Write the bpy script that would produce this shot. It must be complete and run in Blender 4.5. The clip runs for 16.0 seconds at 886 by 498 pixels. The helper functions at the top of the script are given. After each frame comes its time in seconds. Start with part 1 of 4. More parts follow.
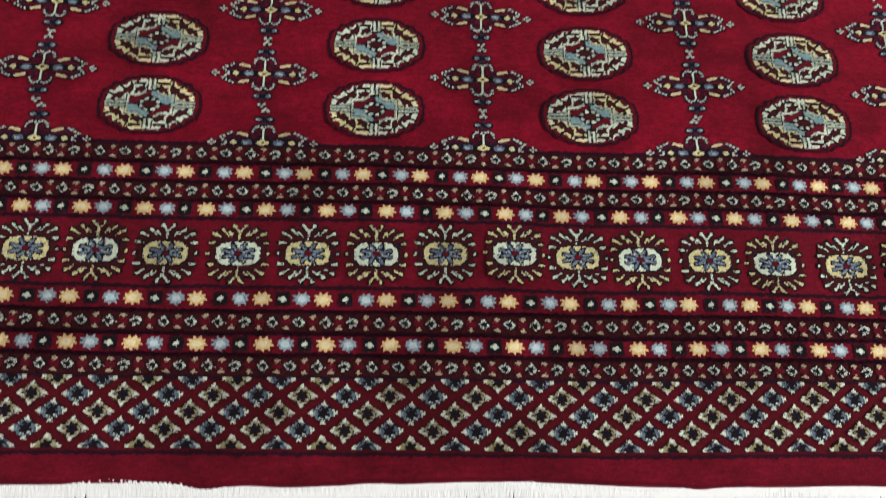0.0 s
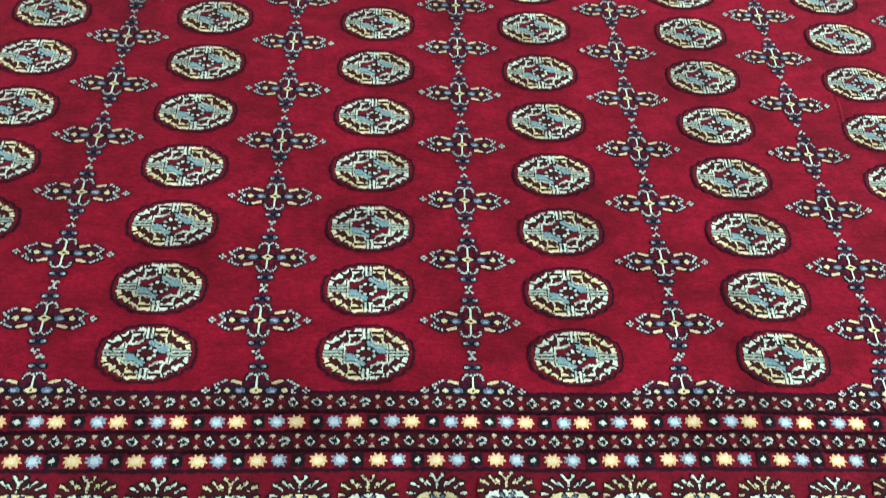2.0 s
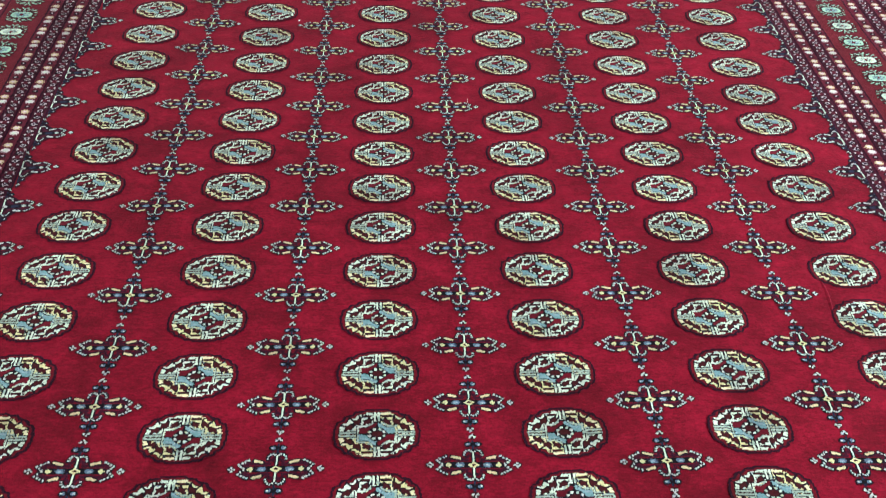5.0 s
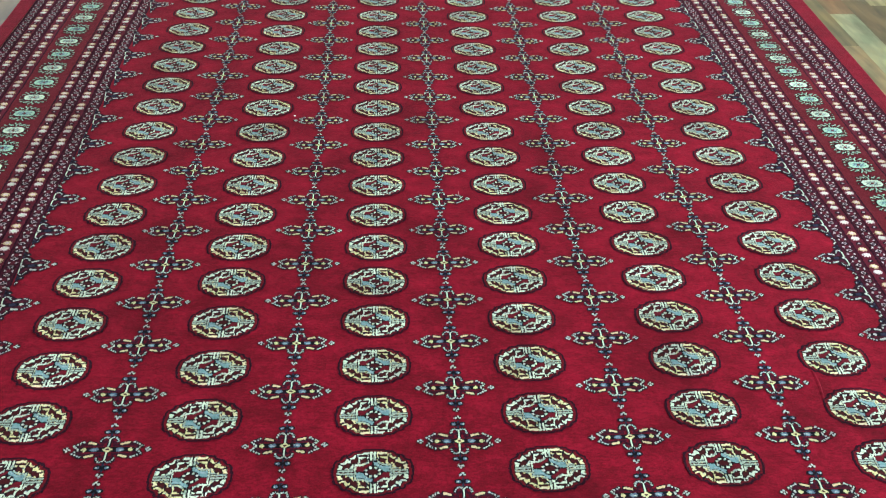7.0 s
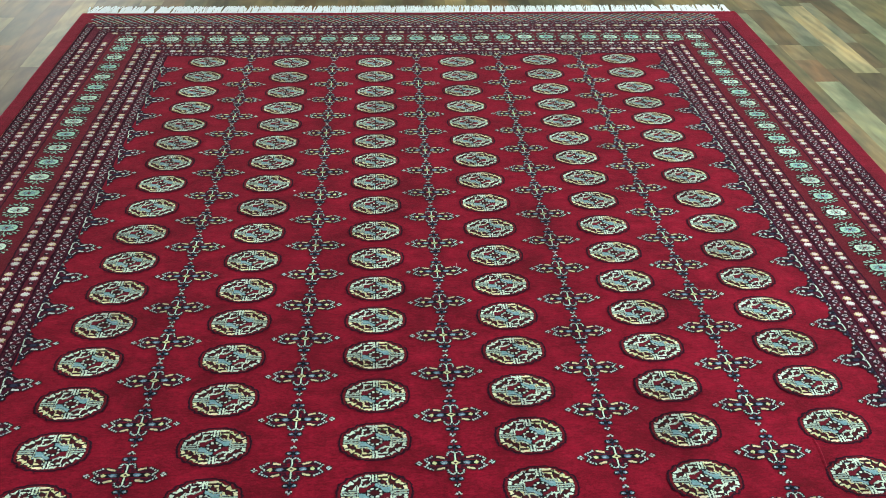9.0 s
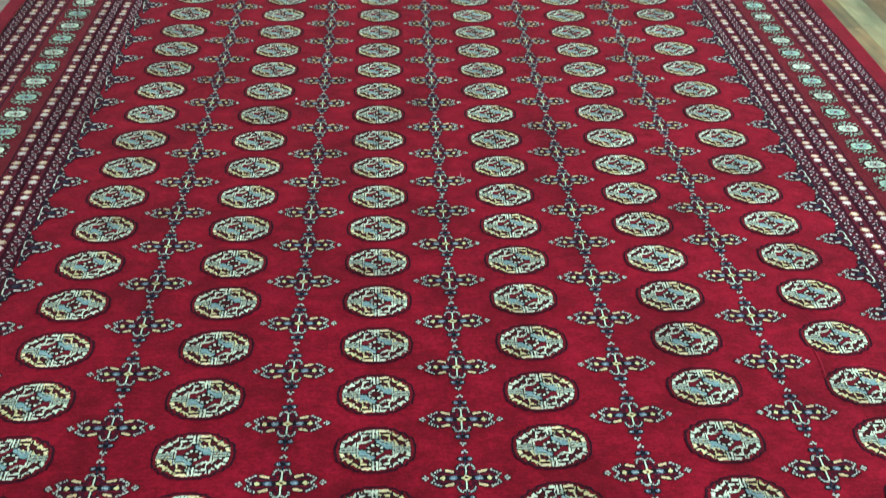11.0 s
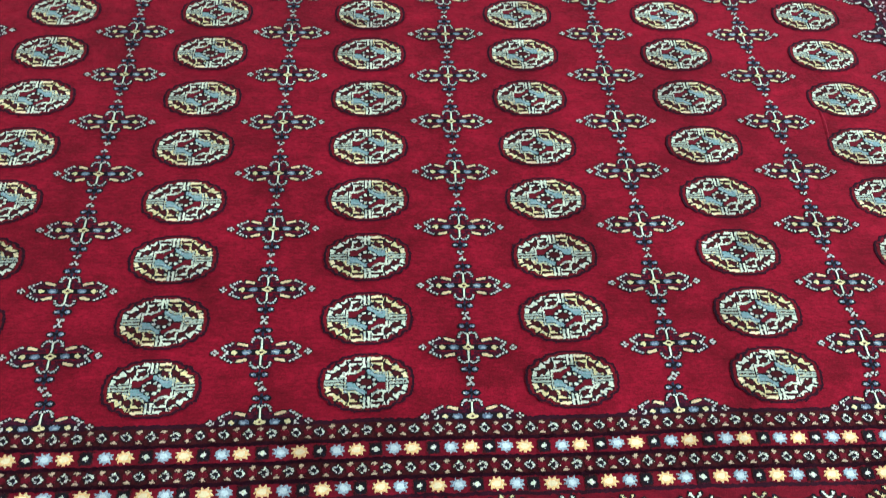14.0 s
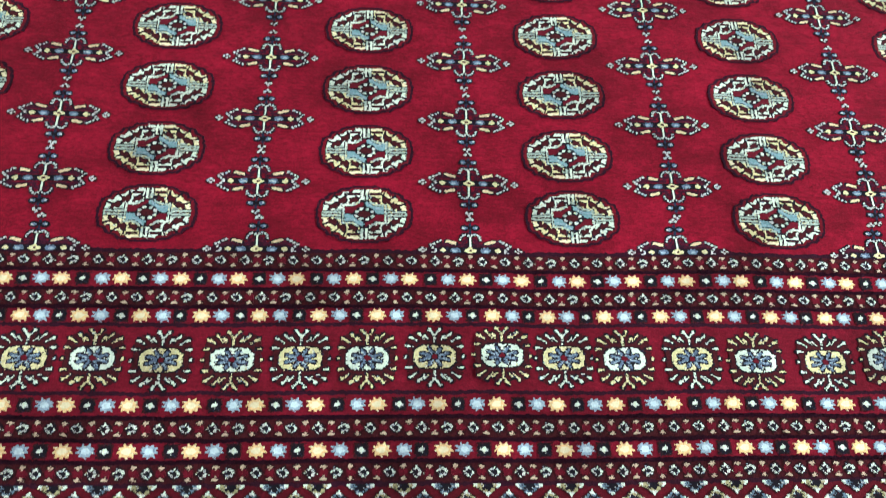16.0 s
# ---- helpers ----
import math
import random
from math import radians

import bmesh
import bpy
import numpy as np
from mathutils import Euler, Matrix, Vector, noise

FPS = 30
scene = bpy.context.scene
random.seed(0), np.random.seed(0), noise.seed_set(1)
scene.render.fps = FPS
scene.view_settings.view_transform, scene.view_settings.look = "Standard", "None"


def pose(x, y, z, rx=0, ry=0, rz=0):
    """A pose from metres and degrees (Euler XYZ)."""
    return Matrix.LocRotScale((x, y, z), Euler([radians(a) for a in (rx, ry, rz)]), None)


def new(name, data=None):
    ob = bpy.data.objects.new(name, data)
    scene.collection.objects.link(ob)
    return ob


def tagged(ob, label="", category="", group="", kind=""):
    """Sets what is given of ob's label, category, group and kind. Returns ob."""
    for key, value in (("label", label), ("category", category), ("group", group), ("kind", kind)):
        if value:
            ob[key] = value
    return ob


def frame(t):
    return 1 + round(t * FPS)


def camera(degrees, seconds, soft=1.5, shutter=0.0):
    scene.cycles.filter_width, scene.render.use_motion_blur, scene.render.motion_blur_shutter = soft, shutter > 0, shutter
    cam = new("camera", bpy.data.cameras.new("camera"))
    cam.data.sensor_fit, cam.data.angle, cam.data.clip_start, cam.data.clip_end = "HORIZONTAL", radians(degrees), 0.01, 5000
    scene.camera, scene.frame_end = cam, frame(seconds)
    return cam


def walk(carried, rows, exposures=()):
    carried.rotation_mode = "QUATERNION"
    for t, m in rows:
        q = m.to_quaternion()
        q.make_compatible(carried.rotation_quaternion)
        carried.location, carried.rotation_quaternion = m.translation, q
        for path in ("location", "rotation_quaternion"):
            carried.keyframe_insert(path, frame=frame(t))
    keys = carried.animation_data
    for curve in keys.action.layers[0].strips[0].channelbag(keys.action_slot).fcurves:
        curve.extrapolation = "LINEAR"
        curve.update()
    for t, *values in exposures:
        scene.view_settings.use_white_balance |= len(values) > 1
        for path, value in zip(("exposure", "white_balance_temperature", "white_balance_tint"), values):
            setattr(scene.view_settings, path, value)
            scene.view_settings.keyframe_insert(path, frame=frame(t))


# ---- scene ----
cam = camera(57.28, 16.0, soft=0.92, shutter=0.55)
# seconds, eye (x, y, z), turn about x, y, z in degrees
PATH = [
    (0.0, -0.1117, -0.5587, 0.9508, 21.305, -3.402, -0.137),
    (0.5, -0.1105, -0.5397, 0.9680, 24.268, -3.288, -0.875),
    (1.0, -0.1141, -0.5198, 0.9859, 27.747, -3.168, -1.204),
    (1.5, -0.1142, -0.4974, 1.0049, 30.835, -3.598, -1.398),
    (2.0, -0.1129, -0.4826, 1.0185, 33.311, -3.507, -1.244),
    (2.5, -0.1128, -0.4636, 1.0348, 35.226, -2.925, -1.362),
    (3.0, -0.1154, -0.4561, 1.0528, 37.342, -2.630, -1.472),
    (3.5, -0.1196, -0.4574, 1.0666, 39.056, -2.640, -1.795),
    (4.0, -0.1176, -0.4547, 1.0806, 40.626, -2.379, -2.114),
    (4.5, -0.1149, -0.4483, 1.0919, 42.269, -2.196, -2.261),
    (5.0, -0.1133, -0.4381, 1.1062, 43.744, -2.185, -2.372),
    (7.5, -0.1119, -0.4263, 1.1588, 50.216, -1.775, -3.466),
    (8.0, -0.1113, -0.4263, 1.1660, 51.527, -1.427, -3.629),
    (8.2, -0.1108, -0.4270, 1.1708, 51.929, -1.374, -3.630),
    (8.9, -0.1097, -0.4285, 1.1809, 53.268, -1.185, -3.773),
    (9.6, -0.1089, -0.4315, 1.1820, 53.345, -1.290, -3.786),
    (10.3, -0.1092, -0.4357, 1.1659, 51.393, -1.499, -3.534),
    (10.5, -0.1105, -0.4359, 1.1539, 50.640, -1.548, -3.486),
    (11.0, -0.1102, -0.4403, 1.1384, 48.169, -1.694, -3.106),
    (11.5, -0.1086, -0.4433, 1.1213, 45.223, -1.724, -3.225),
    (12.0, -0.1086, -0.4493, 1.1000, 42.472, -1.767, -3.274),
    (12.5, -0.1081, -0.4548, 1.0875, 40.127, -1.861, -3.259),
    (13.0, -0.1086, -0.4606, 1.0769, 38.271, -2.250, -3.280),
    (13.5, -0.1096, -0.4712, 1.0622, 36.295, -2.497, -2.962),
    (14.0, -0.1076, -0.4775, 1.0514, 34.255, -2.533, -2.663),
    (14.5, -0.1075, -0.4810, 1.0377, 32.087, -2.802, -2.381),
    (15.0, -0.1047, -0.4908, 1.0217, 29.695, -3.019, -1.790),
    (15.5, -0.1089, -0.5032, 1.0104, 27.503, -3.438, -1.590),
    (16.0, -0.1078, -0.5167, 1.0028, 25.413, -3.506, -1.031),
]
EXPOSURES = [(0.0, -0.7, 7350, 25), (0.25, -0.3, 6900, 18), (0.6, 0.1, 6450, 14), (1.5, 0.09, 6400, 13), (2.5, 0.06, 6400, 14), (3.5, 0.1, 6380, 17), (5, 0.08, 6400, 14), (7.5, 0.0, 6400, 8), (8, -0.1, 6430, 7), (10.5, -0.05, 6370, 6), (11.0, 0.03, 6380, 6), (11.5, 0.08, 6380, 8), (12.5, 0.13, 6350, 12), (14, 0.06, 6380, 14), (16, 0.14, 6350, 15)]
walk(cam, [(t, pose(x, y, z, rx, ry, rz)) for t, x, y, z, rx, ry, rz in PATH], EXPOSURES)

# ---------------------------------------------------------------- light
world = bpy.data.worlds.new("daylight")
scene.world = world
world.use_nodes = True
wn = world.node_tree
sky = wn.nodes.new("ShaderNodeTexSky")
sky.sky_type = "NISHITA"
sky.sun_disc = False
sky.sun_elevation, sky.sun_rotation = radians(40), radians(-60)
wn.links.new(sky.outputs[0], wn.nodes["Background"].inputs[0])
wn.nodes["Background"].inputs[1].default_value = 0.1

ROOM_X0, ROOM_X1, ROOM_Y0, ROOM_Y1 = -3.6, 3.9, -3.0, 6.4
FLOOR_Z, ROOM_H = -0.012, 2.75


def area_lamp(name, m, sx, sy, watts, colour):
    d = bpy.data.lights.new(name, "AREA")
    d.shape, d.size, d.size_y, d.energy, d.color = "RECTANGLE", sx, sy, watts, colour
    ob = new(name, d)
    ob.matrix_world = m
    return ob


# added overhead lamps, out of view; watts set to balance brightness across the rug
UNSEEN_LAMPS = [(-1.9, -1.2, 55.0), (-1.9, 1.6, 3.0), (-1.9, 4.4, 18.0), (2.3, -1.2, 134.0), (2.3, 1.6, 84.0), (2.3, 4.4, 29.0)]
for lx, ly, watts in UNSEEN_LAMPS:
    area_lamp("unseen_ceiling_lamp", pose(lx, ly, FLOOR_Z + ROOM_H - 0.075), 1.1, 0.5, watts, (0.85, 0.95, 1.0))
# daylight from an assumed, unseen window in the far wall, placed for the left floor's sheen
area_lamp("assumed_window_light", pose(-2.8, ROOM_Y1 + 0.05, 1.55, -90, 0, 0), 1.38, 1.38, 45.0, (0.97, 0.96, 0.93))


# ---------------------------------------------------------------- materials
def nodes_of(name):
    m = bpy.data.materials.new(name)
    m.use_nodes = True
    t = m.node_tree
    return m, t, t.nodes["Principled BSDF"]


def noise_node(t, scale, detail=3.0, rough=0.55, stretch=(1, 1, 1)):
    tc = t.nodes.new("ShaderNodeNewGeometry")
    mp = t.nodes.new("ShaderNodeMapping")
    mp.inputs["Scale"].default_value = stretch
    n = t.nodes.new("ShaderNodeTexNoise")
    n.inputs["Scale"].default_value, n.inputs["Detail"].default_value = scale, detail
    n.inputs["Roughness"].default_value = rough
    t.links.new(tc.outputs["Position"], mp.inputs[0])
    t.links.new(mp.outputs[0], n.inputs[0])
    return n.outputs[0]


def ramp(t, value, stops):
    r = t.nodes.new("ShaderNodeValToRGB")
    while len(r.color_ramp.elements) < len(stops):
        r.color_ramp.elements.new(0.5)
    for e, (pos, col) in zip(r.color_ramp.elements, stops):
        e.position, e.color = pos, (*col, 1)
    t.links.new(value, r.inputs[0])
    return r.outputs[0]


def mixed(t, a, b, fac, mode="MIX"):
    n = t.nodes.new("ShaderNodeMix")
    n.data_type, n.blend_type = "RGBA", mode
    for k, v in ((6, a), (7, b)):
        if isinstance(v, tuple):
            n.inputs[k].default_value = (*v, 1)
        else:
            t.links.new(v, n.inputs[k])
    if isinstance(fac, float):
        n.inputs[0].default_value = fac
    else:
        t.links.new(fac, n.inputs[0])
    return n.outputs[2]


def wool(name, rgb, vary=0.3, streak=0.0, sheen=1.0):
    """Cut wool pile: knots of slightly different dye, brushed patches, and a velvet sheen that lightens it seen aslant."""
    m, t, p = nodes_of(name)
    dyed, rgb = rgb, tuple(c * 0.8 for c in rgb)      # a cut pile swallows part of the light between its tufts
    knots = noise_node(t, 380.0, 2.0, 0.6)
    col = ramp(t, knots, [(0.3, tuple(c * (1 - vary) for c in rgb)), (0.7, tuple(min(1, c * (1 + vary)) for c in rgb))])
    patch = noise_node(t, 6.0, 6.0, 0.66)
    col = mixed(t, col, ramp(t, patch, [(0.36, (0.58, 0.54, 0.56)), (0.5, (0.97, 0.96, 0.96)), (0.64, (1.22, 1.2, 1.22))]), 0.9, "MULTIPLY")
    if streak:
        lines = noise_node(t, 12.0, 5.0, 0.72, (1.0, 5.0, 1.0))
        col = mixed(t, col, ramp(t, lines, [(0.36, (0.66, 0.61, 0.63)), (0.62, (1.12, 1.12, 1.13))]), min(1.0, streak * 0.9), "MULTIPLY")
        tufts = noise_node(t, 170.0, 4.0, 0.75, (0.55, 1.3, 1.0))
        col = mixed(t, col, ramp(t, tufts, [(0.33, (0.42, 0.38, 0.42)), (0.66, (1.28, 1.32, 1.34))]), min(1.0, streak * 1.3), "MULTIPLY")
        clouds = noise_node(t, 22.0, 5.0, 0.6, (0.9, 1.3, 1.0))
        col = mixed(t, col, ramp(t, clouds, [(0.38, (0.66, 0.62, 0.64)), (0.62, (1.16, 1.15, 1.17))]), min(1.0, streak * 1.3), "MULTIPLY")
    t.links.new(col, p.inputs["Base Color"])
    p.inputs["Roughness"].default_value = 0.9
    p.inputs["Specular IOR Level"].default_value = 0.1
    top = max(dyed)
    p.inputs["Sheen Weight"].default_value = sheen
    p.inputs["Sheen Roughness"].default_value = 0.5
    p.inputs["Sheen Tint"].default_value = (*[0.05 + 0.88 * (c / top) ** 0.8 * min(1, 0.25 + top * 2) for c in dyed], 1)
    fine, broad = noise_node(t, 700.0, 2.0), noise_node(t, 26.0, 4.0)
    b1, b2 = t.nodes.new("ShaderNodeBump"), t.nodes.new("ShaderNodeBump")
    b1.inputs["Strength"].default_value, b1.inputs["Distance"].default_value = 0.6, 0.0012
    b2.inputs["Strength"].default_value, b2.inputs["Distance"].default_value = 0.38, 0.006
    t.links.new(broad, b2.inputs["Height"])
    t.links.new(fine, b1.inputs["Height"])
    t.links.new(b2.outputs[0], b1.inputs["Normal"])
    t.links.new(b1.outputs[0], p.inputs["Normal"])
    return m


RED, MAROON, BLACK, BROWN, IVORY, TAN, GOLD, BLUE, PALE, GREEN, GREY, DUSK, WINE, CREAM, LINE, TEAL, PLUM, CRIMSON, SLATE, OLIVE, MAUVE, MINT, GARNET, BLUSH, GAP, HEART, ICE, PEACH, BUD = range(29)
DYES = [
    wool("red_wool", (0.252, 0.005, 0.0203), 0.2, 0.5, 0.5),
    wool("maroon_wool", (0.056, 0.005, 0.018), 0.3, 0.2, 0.6),
    wool("black_wool", (0.008, 0.007, 0.011), 0.3, 0, 0.12),
    wool("brown_wool", (0.028, 0.007, 0.008), 0.3, 0, 0.3),
    wool("ivory_wool", (0.69, 0.84, 0.68), 0.14),
    wool("tan_wool", (0.70, 0.67, 0.34), 0.22),
    wool("gold_wool", (0.86, 0.60, 0.27), 0.2),
    wool("blue_wool", (0.105, 0.165, 0.24), 0.3),
    wool("pale_blue_wool", (0.30, 0.43, 0.50), 0.25),
    wool("pale_green_wool", (0.35, 0.48, 0.40), 0.25),
    wool("grey_wool", (0.54, 0.58, 0.54), 0.3),
    wool("navy_wool", (0.020, 0.025, 0.055), 0.3, 0, 0.4),
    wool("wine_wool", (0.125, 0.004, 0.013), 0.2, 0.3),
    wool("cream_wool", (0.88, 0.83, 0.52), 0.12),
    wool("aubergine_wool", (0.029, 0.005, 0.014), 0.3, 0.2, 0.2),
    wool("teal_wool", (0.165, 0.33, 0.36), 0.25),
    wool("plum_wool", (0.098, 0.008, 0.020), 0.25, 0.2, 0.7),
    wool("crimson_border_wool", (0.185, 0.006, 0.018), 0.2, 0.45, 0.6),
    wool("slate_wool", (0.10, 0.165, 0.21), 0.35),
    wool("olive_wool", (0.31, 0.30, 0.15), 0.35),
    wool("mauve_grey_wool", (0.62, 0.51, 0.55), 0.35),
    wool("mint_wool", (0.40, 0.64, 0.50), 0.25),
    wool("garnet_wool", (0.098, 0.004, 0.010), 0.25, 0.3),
    wool("blush_wool", (0.80, 0.70, 0.70), 0.25),
    wool("dark_crimson_wool", (0.155, 0.005, 0.013), 0.25, 0.4, 0.5),
    wool("chocolate_wool", (0.055, 0.007, 0.010), 0.35, 0, 0.3),
    wool("ice_wool", (0.56, 0.75, 0.78), 0.2),
    wool("peach_wool", (0.76, 0.62, 0.36), 0.22),
    wool("faded_tan_wool", (0.52, 0.43, 0.29), 0.3),
]


def plain(name, rgb, rough=0.6, vary=0.08):
    m, t, p = nodes_of(name)
    n = noise_node(t, 3.0, 5.0)
    t.links.new(ramp(t, n, [(0.3, tuple(c * (1 - vary) for c in rgb)), (0.7, rgb)]), p.inputs["Base Color"])
    p.inputs["Roughness"].default_value = rough
    return m


def cotton():
    m, t, p = nodes_of("cotton_fringe")
    n = noise_node(t, 260.0, 3.0)
    t.links.new(ramp(t, n, [(0.3, (0.88, 0.96, 0.98)), (0.65, (0.94, 1.0, 1.0))]), p.inputs["Base Color"])
    p.inputs["Roughness"].default_value = 0.85
    return m


def plank_wood(name="printed_wood_plank", shade=None):
    m, t, p = nodes_of(name)
    info = t.nodes.new("ShaderNodeObjectInfo")
    geo = t.nodes.new("ShaderNodeNewGeometry")
    add = t.nodes.new("ShaderNodeMath")
    add.operation = "ADD"
    t.links.new(info.outputs["Random"], add.inputs[0])
    t.links.new(geo.outputs["Random Per Island"], add.inputs[1])
    wrap = t.nodes.new("ShaderNodeMath")
    wrap.operation = "FRACT"
    t.links.new(add.outputs[0], wrap.inputs[0])
    tone = ramp(t, wrap.outputs[0], [(0.0, (0.119, 0.094, 0.043)), (0.16, (0.230, 0.189, 0.094)), (0.3, (0.074, 0.061, 0.030)), (0.45, (0.213, 0.131, 0.057)),
                                    (0.6, (0.131, 0.127, 0.070)), (0.75, (0.426, 0.344, 0.172)), (0.88, (0.102, 0.080, 0.038)), (1.0, (0.197, 0.168, 0.090))])
    if shade:
        tone = ramp(t, wrap.outputs[0], [(0.0, tuple(c * 0.94 for c in shade)), (1.0, tuple(c * 1.06 for c in shade))])
    # grain that runs along the plank, shifted from plank to plank
    mp = t.nodes.new("ShaderNodeMapping")
    mp.inputs["Scale"].default_value = (18.0, 2.6, 1.0)
    vec = t.nodes.new("ShaderNodeVectorMath")
    vec.operation = "ADD"
    comb = t.nodes.new("ShaderNodeCombineXYZ")
    mul = t.nodes.new("ShaderNodeMath")
    mul.operation = "MULTIPLY"
    mul.inputs[1].default_value = 37.0
    t.links.new(wrap.outputs[0], mul.inputs[0])
    t.links.new(mul.outputs[0], comb.inputs[1])
    t.links.new(geo.outputs["Position"], vec.inputs[0])
    t.links.new(comb.outputs[0], vec.inputs[1])
    t.links.new(vec.outputs[0], mp.inputs[0])
    g = t.nodes.new("ShaderNodeTexNoise")
    g.inputs["Scale"].default_value, g.inputs["Detail"].default_value, g.inputs["Distortion"].default_value = 1.4, 6.0, 1.2
    t.links.new(mp.outputs[0], g.inputs[0])
    col = mixed(t, tone, ramp(t, g.outputs[0], [(0.34, (0.6, 0.57, 0.52)), (0.58, (1.04, 1.03, 1.0))]), 0.65, "MULTIPLY")
    blot = noise_node(t, 5.0, 4.0, 0.6, (1.6, 0.8, 1))
    col = mixed(t, col, ramp(t, blot, [(0.40, (0.62, 0.70, 0.60)), (0.5, (0.95, 0.95, 0.84)), (0.62, (1.22, 1.12, 0.84))]), 0.9, "MULTIPLY")
    # cathedral figure: rings cut flat
    rings = t.nodes.new("ShaderNodeTexWave")
    rings.wave_type, rings.rings_direction = "RINGS", "SPHERICAL"
    rings.inputs["Scale"].default_value, rings.inputs["Distortion"].default_value = 1.1, 5.0
    rings.inputs["Detail"].default_value, rings.inputs["Detail Scale"].default_value = 3.0, 0.8
    mp2 = t.nodes.new("ShaderNodeMapping")
    mp2.inputs["Scale"].default_value = (9.0, 1.6, 1.0)
    t.links.new(vec.outputs[0], mp2.inputs[0])
    t.links.new(mp2.outputs[0], rings.inputs[0])
    col = mixed(t, col, ramp(t, rings.outputs[1], [(0.2, (0.78, 0.77, 0.75)), (0.7, (1.08, 1.08, 1.06))]), 0.7, "MULTIPLY")
    t.links.new(col, p.inputs["Base Color"])
    p.inputs["Roughness"].default_value = 0.46
    p.inputs["Specular IOR Level"].default_value = 0.4
    b = t.nodes.new("ShaderNodeBump")
    b.inputs["Strength"].default_value, b.inputs["Distance"].default_value = 0.25, 0.002
    t.links.new(g.outputs[0], b.inputs["Height"])
    t.links.new(b.outputs[0], p.inputs["Normal"])
    return m


COTTON, PLANK = cotton(), plank_wood()
STRIP_TONES = {"olive": plank_wood("olive_strip", (0.160, 0.137, 0.076)), "tan": plank_wood("tan_strip", (0.247, 0.191, 0.109)), "rust": plank_wood("rust_strip", (0.217, 0.129, 0.071)),
               "sage": plank_wood("sage_strip", (0.259, 0.268, 0.177)), "brown": plank_wood("brown_strip", (0.132, 0.096, 0.055)), "cream": plank_wood("cream_strip", (0.416, 0.337, 0.197)),
               "grey": plank_wood("grey_strip", (0.200, 0.204, 0.148))}
PLASTER, CEILING_PAINT = plain("wall_paint", (0.74, 0.73, 0.68)), plain("ceiling_paint", (0.8, 0.8, 0.78))
JOINT = plain("floor_joint", (0.12, 0.10, 0.07), 0.8)
METAL = plain("white_metal", (0.8, 0.8, 0.8), 0.4)


# ---------------------------------------------------------------- mesh helpers
def mesh_object(name, verts, faces, materials, indices=None, parent=None, label="", smooth=False):
    me = bpy.data.meshes.new(name)
    me.from_pydata(verts, [], faces)
    for m in materials:
        me.materials.append(m)
    if indices is not None:
        me.polygons.foreach_set("material_index", indices)
    if smooth:
        me.polygons.foreach_set("use_smooth", [True] * len(faces))
    me.update()
    ob = new(name, me)
    ob.parent = parent
    if label:
        ob["label"] = label
    return ob


def box_arrays(x0, x1, y0, y1, z0, z1):
    v = [(x, y, z) for z in (z0, z1) for y in (y0, y1) for x in (x0, x1)]
    f = [(0, 2, 3, 1), (4, 5, 7, 6), (0, 1, 5, 4), (2, 6, 7, 3), (0, 4, 6, 2), (1, 3, 7, 5)]
    return v, f


def box(name, x0, x1, y0, y1, z0, z1, material, parent=None):
    v, f = box_arrays(x0, x1, y0, y1, z0, z1)
    return mesh_object(name, v, f, [material], None, parent)


# ---------------------------------------------------------------- the rug's drawing
COLUMN, ROW, COLUMNS, ROWS_N = 0.29, 0.1126, 6, 21
FIELD = (-0.875, 0.881, -0.047, 2.318)      # x0, x1, y0, y1
PILE = 0.002


def warp(x, y):
    """Where a knot of the drawing lies on the handmade rug: rows bow and lines wander a little."""
    e = min(x - FIELD[0], FIELD[1] - x, y - FIELD[2], FIELD[3] - y)
    k = min(max(e / 0.06, 0.0), 1.0)      # the field alone wanders; its borders were kept straight
    u, v = min(max(x, -0.85), 0.85), min(max(y, -0.1), 2.35) - 1.1
    dx = -0.0008 + 0.0025 * u - 0.0011 * v + 0.005 * u * u - 0.0087 * u * v - 0.0126 * u ** 3 + 0.0106 * u * v * v
    dy = -0.0038 + 0.0021 * u - 0.0027 * v + 0.0079 * u * u + 0.0034 * u * v + 0.0034 * v * v + 0.0169 * u * u * v - 0.0091 * u ** 3
    dx -= 0.0025 * math.sin(u * math.pi / 0.29) * math.exp(-(u / 0.25) ** 2)
    dy += 0.0035 * math.cos(2 * math.pi * (y - 0.7) / 0.86)
    dx, dy = k * dx, k * dy + 0.008 * k * math.exp(-(y / 0.06) ** 2)
    if x > 1.28:
        dx += 0.016 * (min(max(y, 1.2), 2.7) - 1.9)
    if abs(x) > 1.26:
        dx += 0.005 * noise.noise((x * 0.3, y * 2.4, 2.0))
    if y < -0.44:      # the near hem was beaten unevenly
        def swell(at, w):
            return math.exp(-((x - at) / w) ** 2)
        s = min(1.0, (-0.44 - y) / 0.02)
        dy -= s * (0.0066 + 0.0062 * swell(-0.32, 0.026) + 0.002 * swell(-0.23, 0.035) - 0.0064 * swell(0.03, 0.13) - 0.002 * swell(-0.14, 0.02) + 0.0025 * swell(0.2425, 0.016))
    dx += 0.0016 * noise.noise((x * 3.1, y * 3.1, 4.0))
    dy += 0.0022 * noise.noise((x * 4.3, y * 3.3, 9.0))
    return x + dx, y + dy


def height(x, y):
    """The lie of the rug: faint waves, a soft swell in the near border and a crease."""
    z = 0.0022 * noise.noise((x * 2.6, y * 2.1, 1.5)) + 0.0012 * noise.noise((x * 7.0, y * 6.0, 7.5))
    z += 0.004 * math.exp(-((x - 0.03) / 0.05) ** 2 - ((y + 0.17) / 0.12) ** 2)
    return z


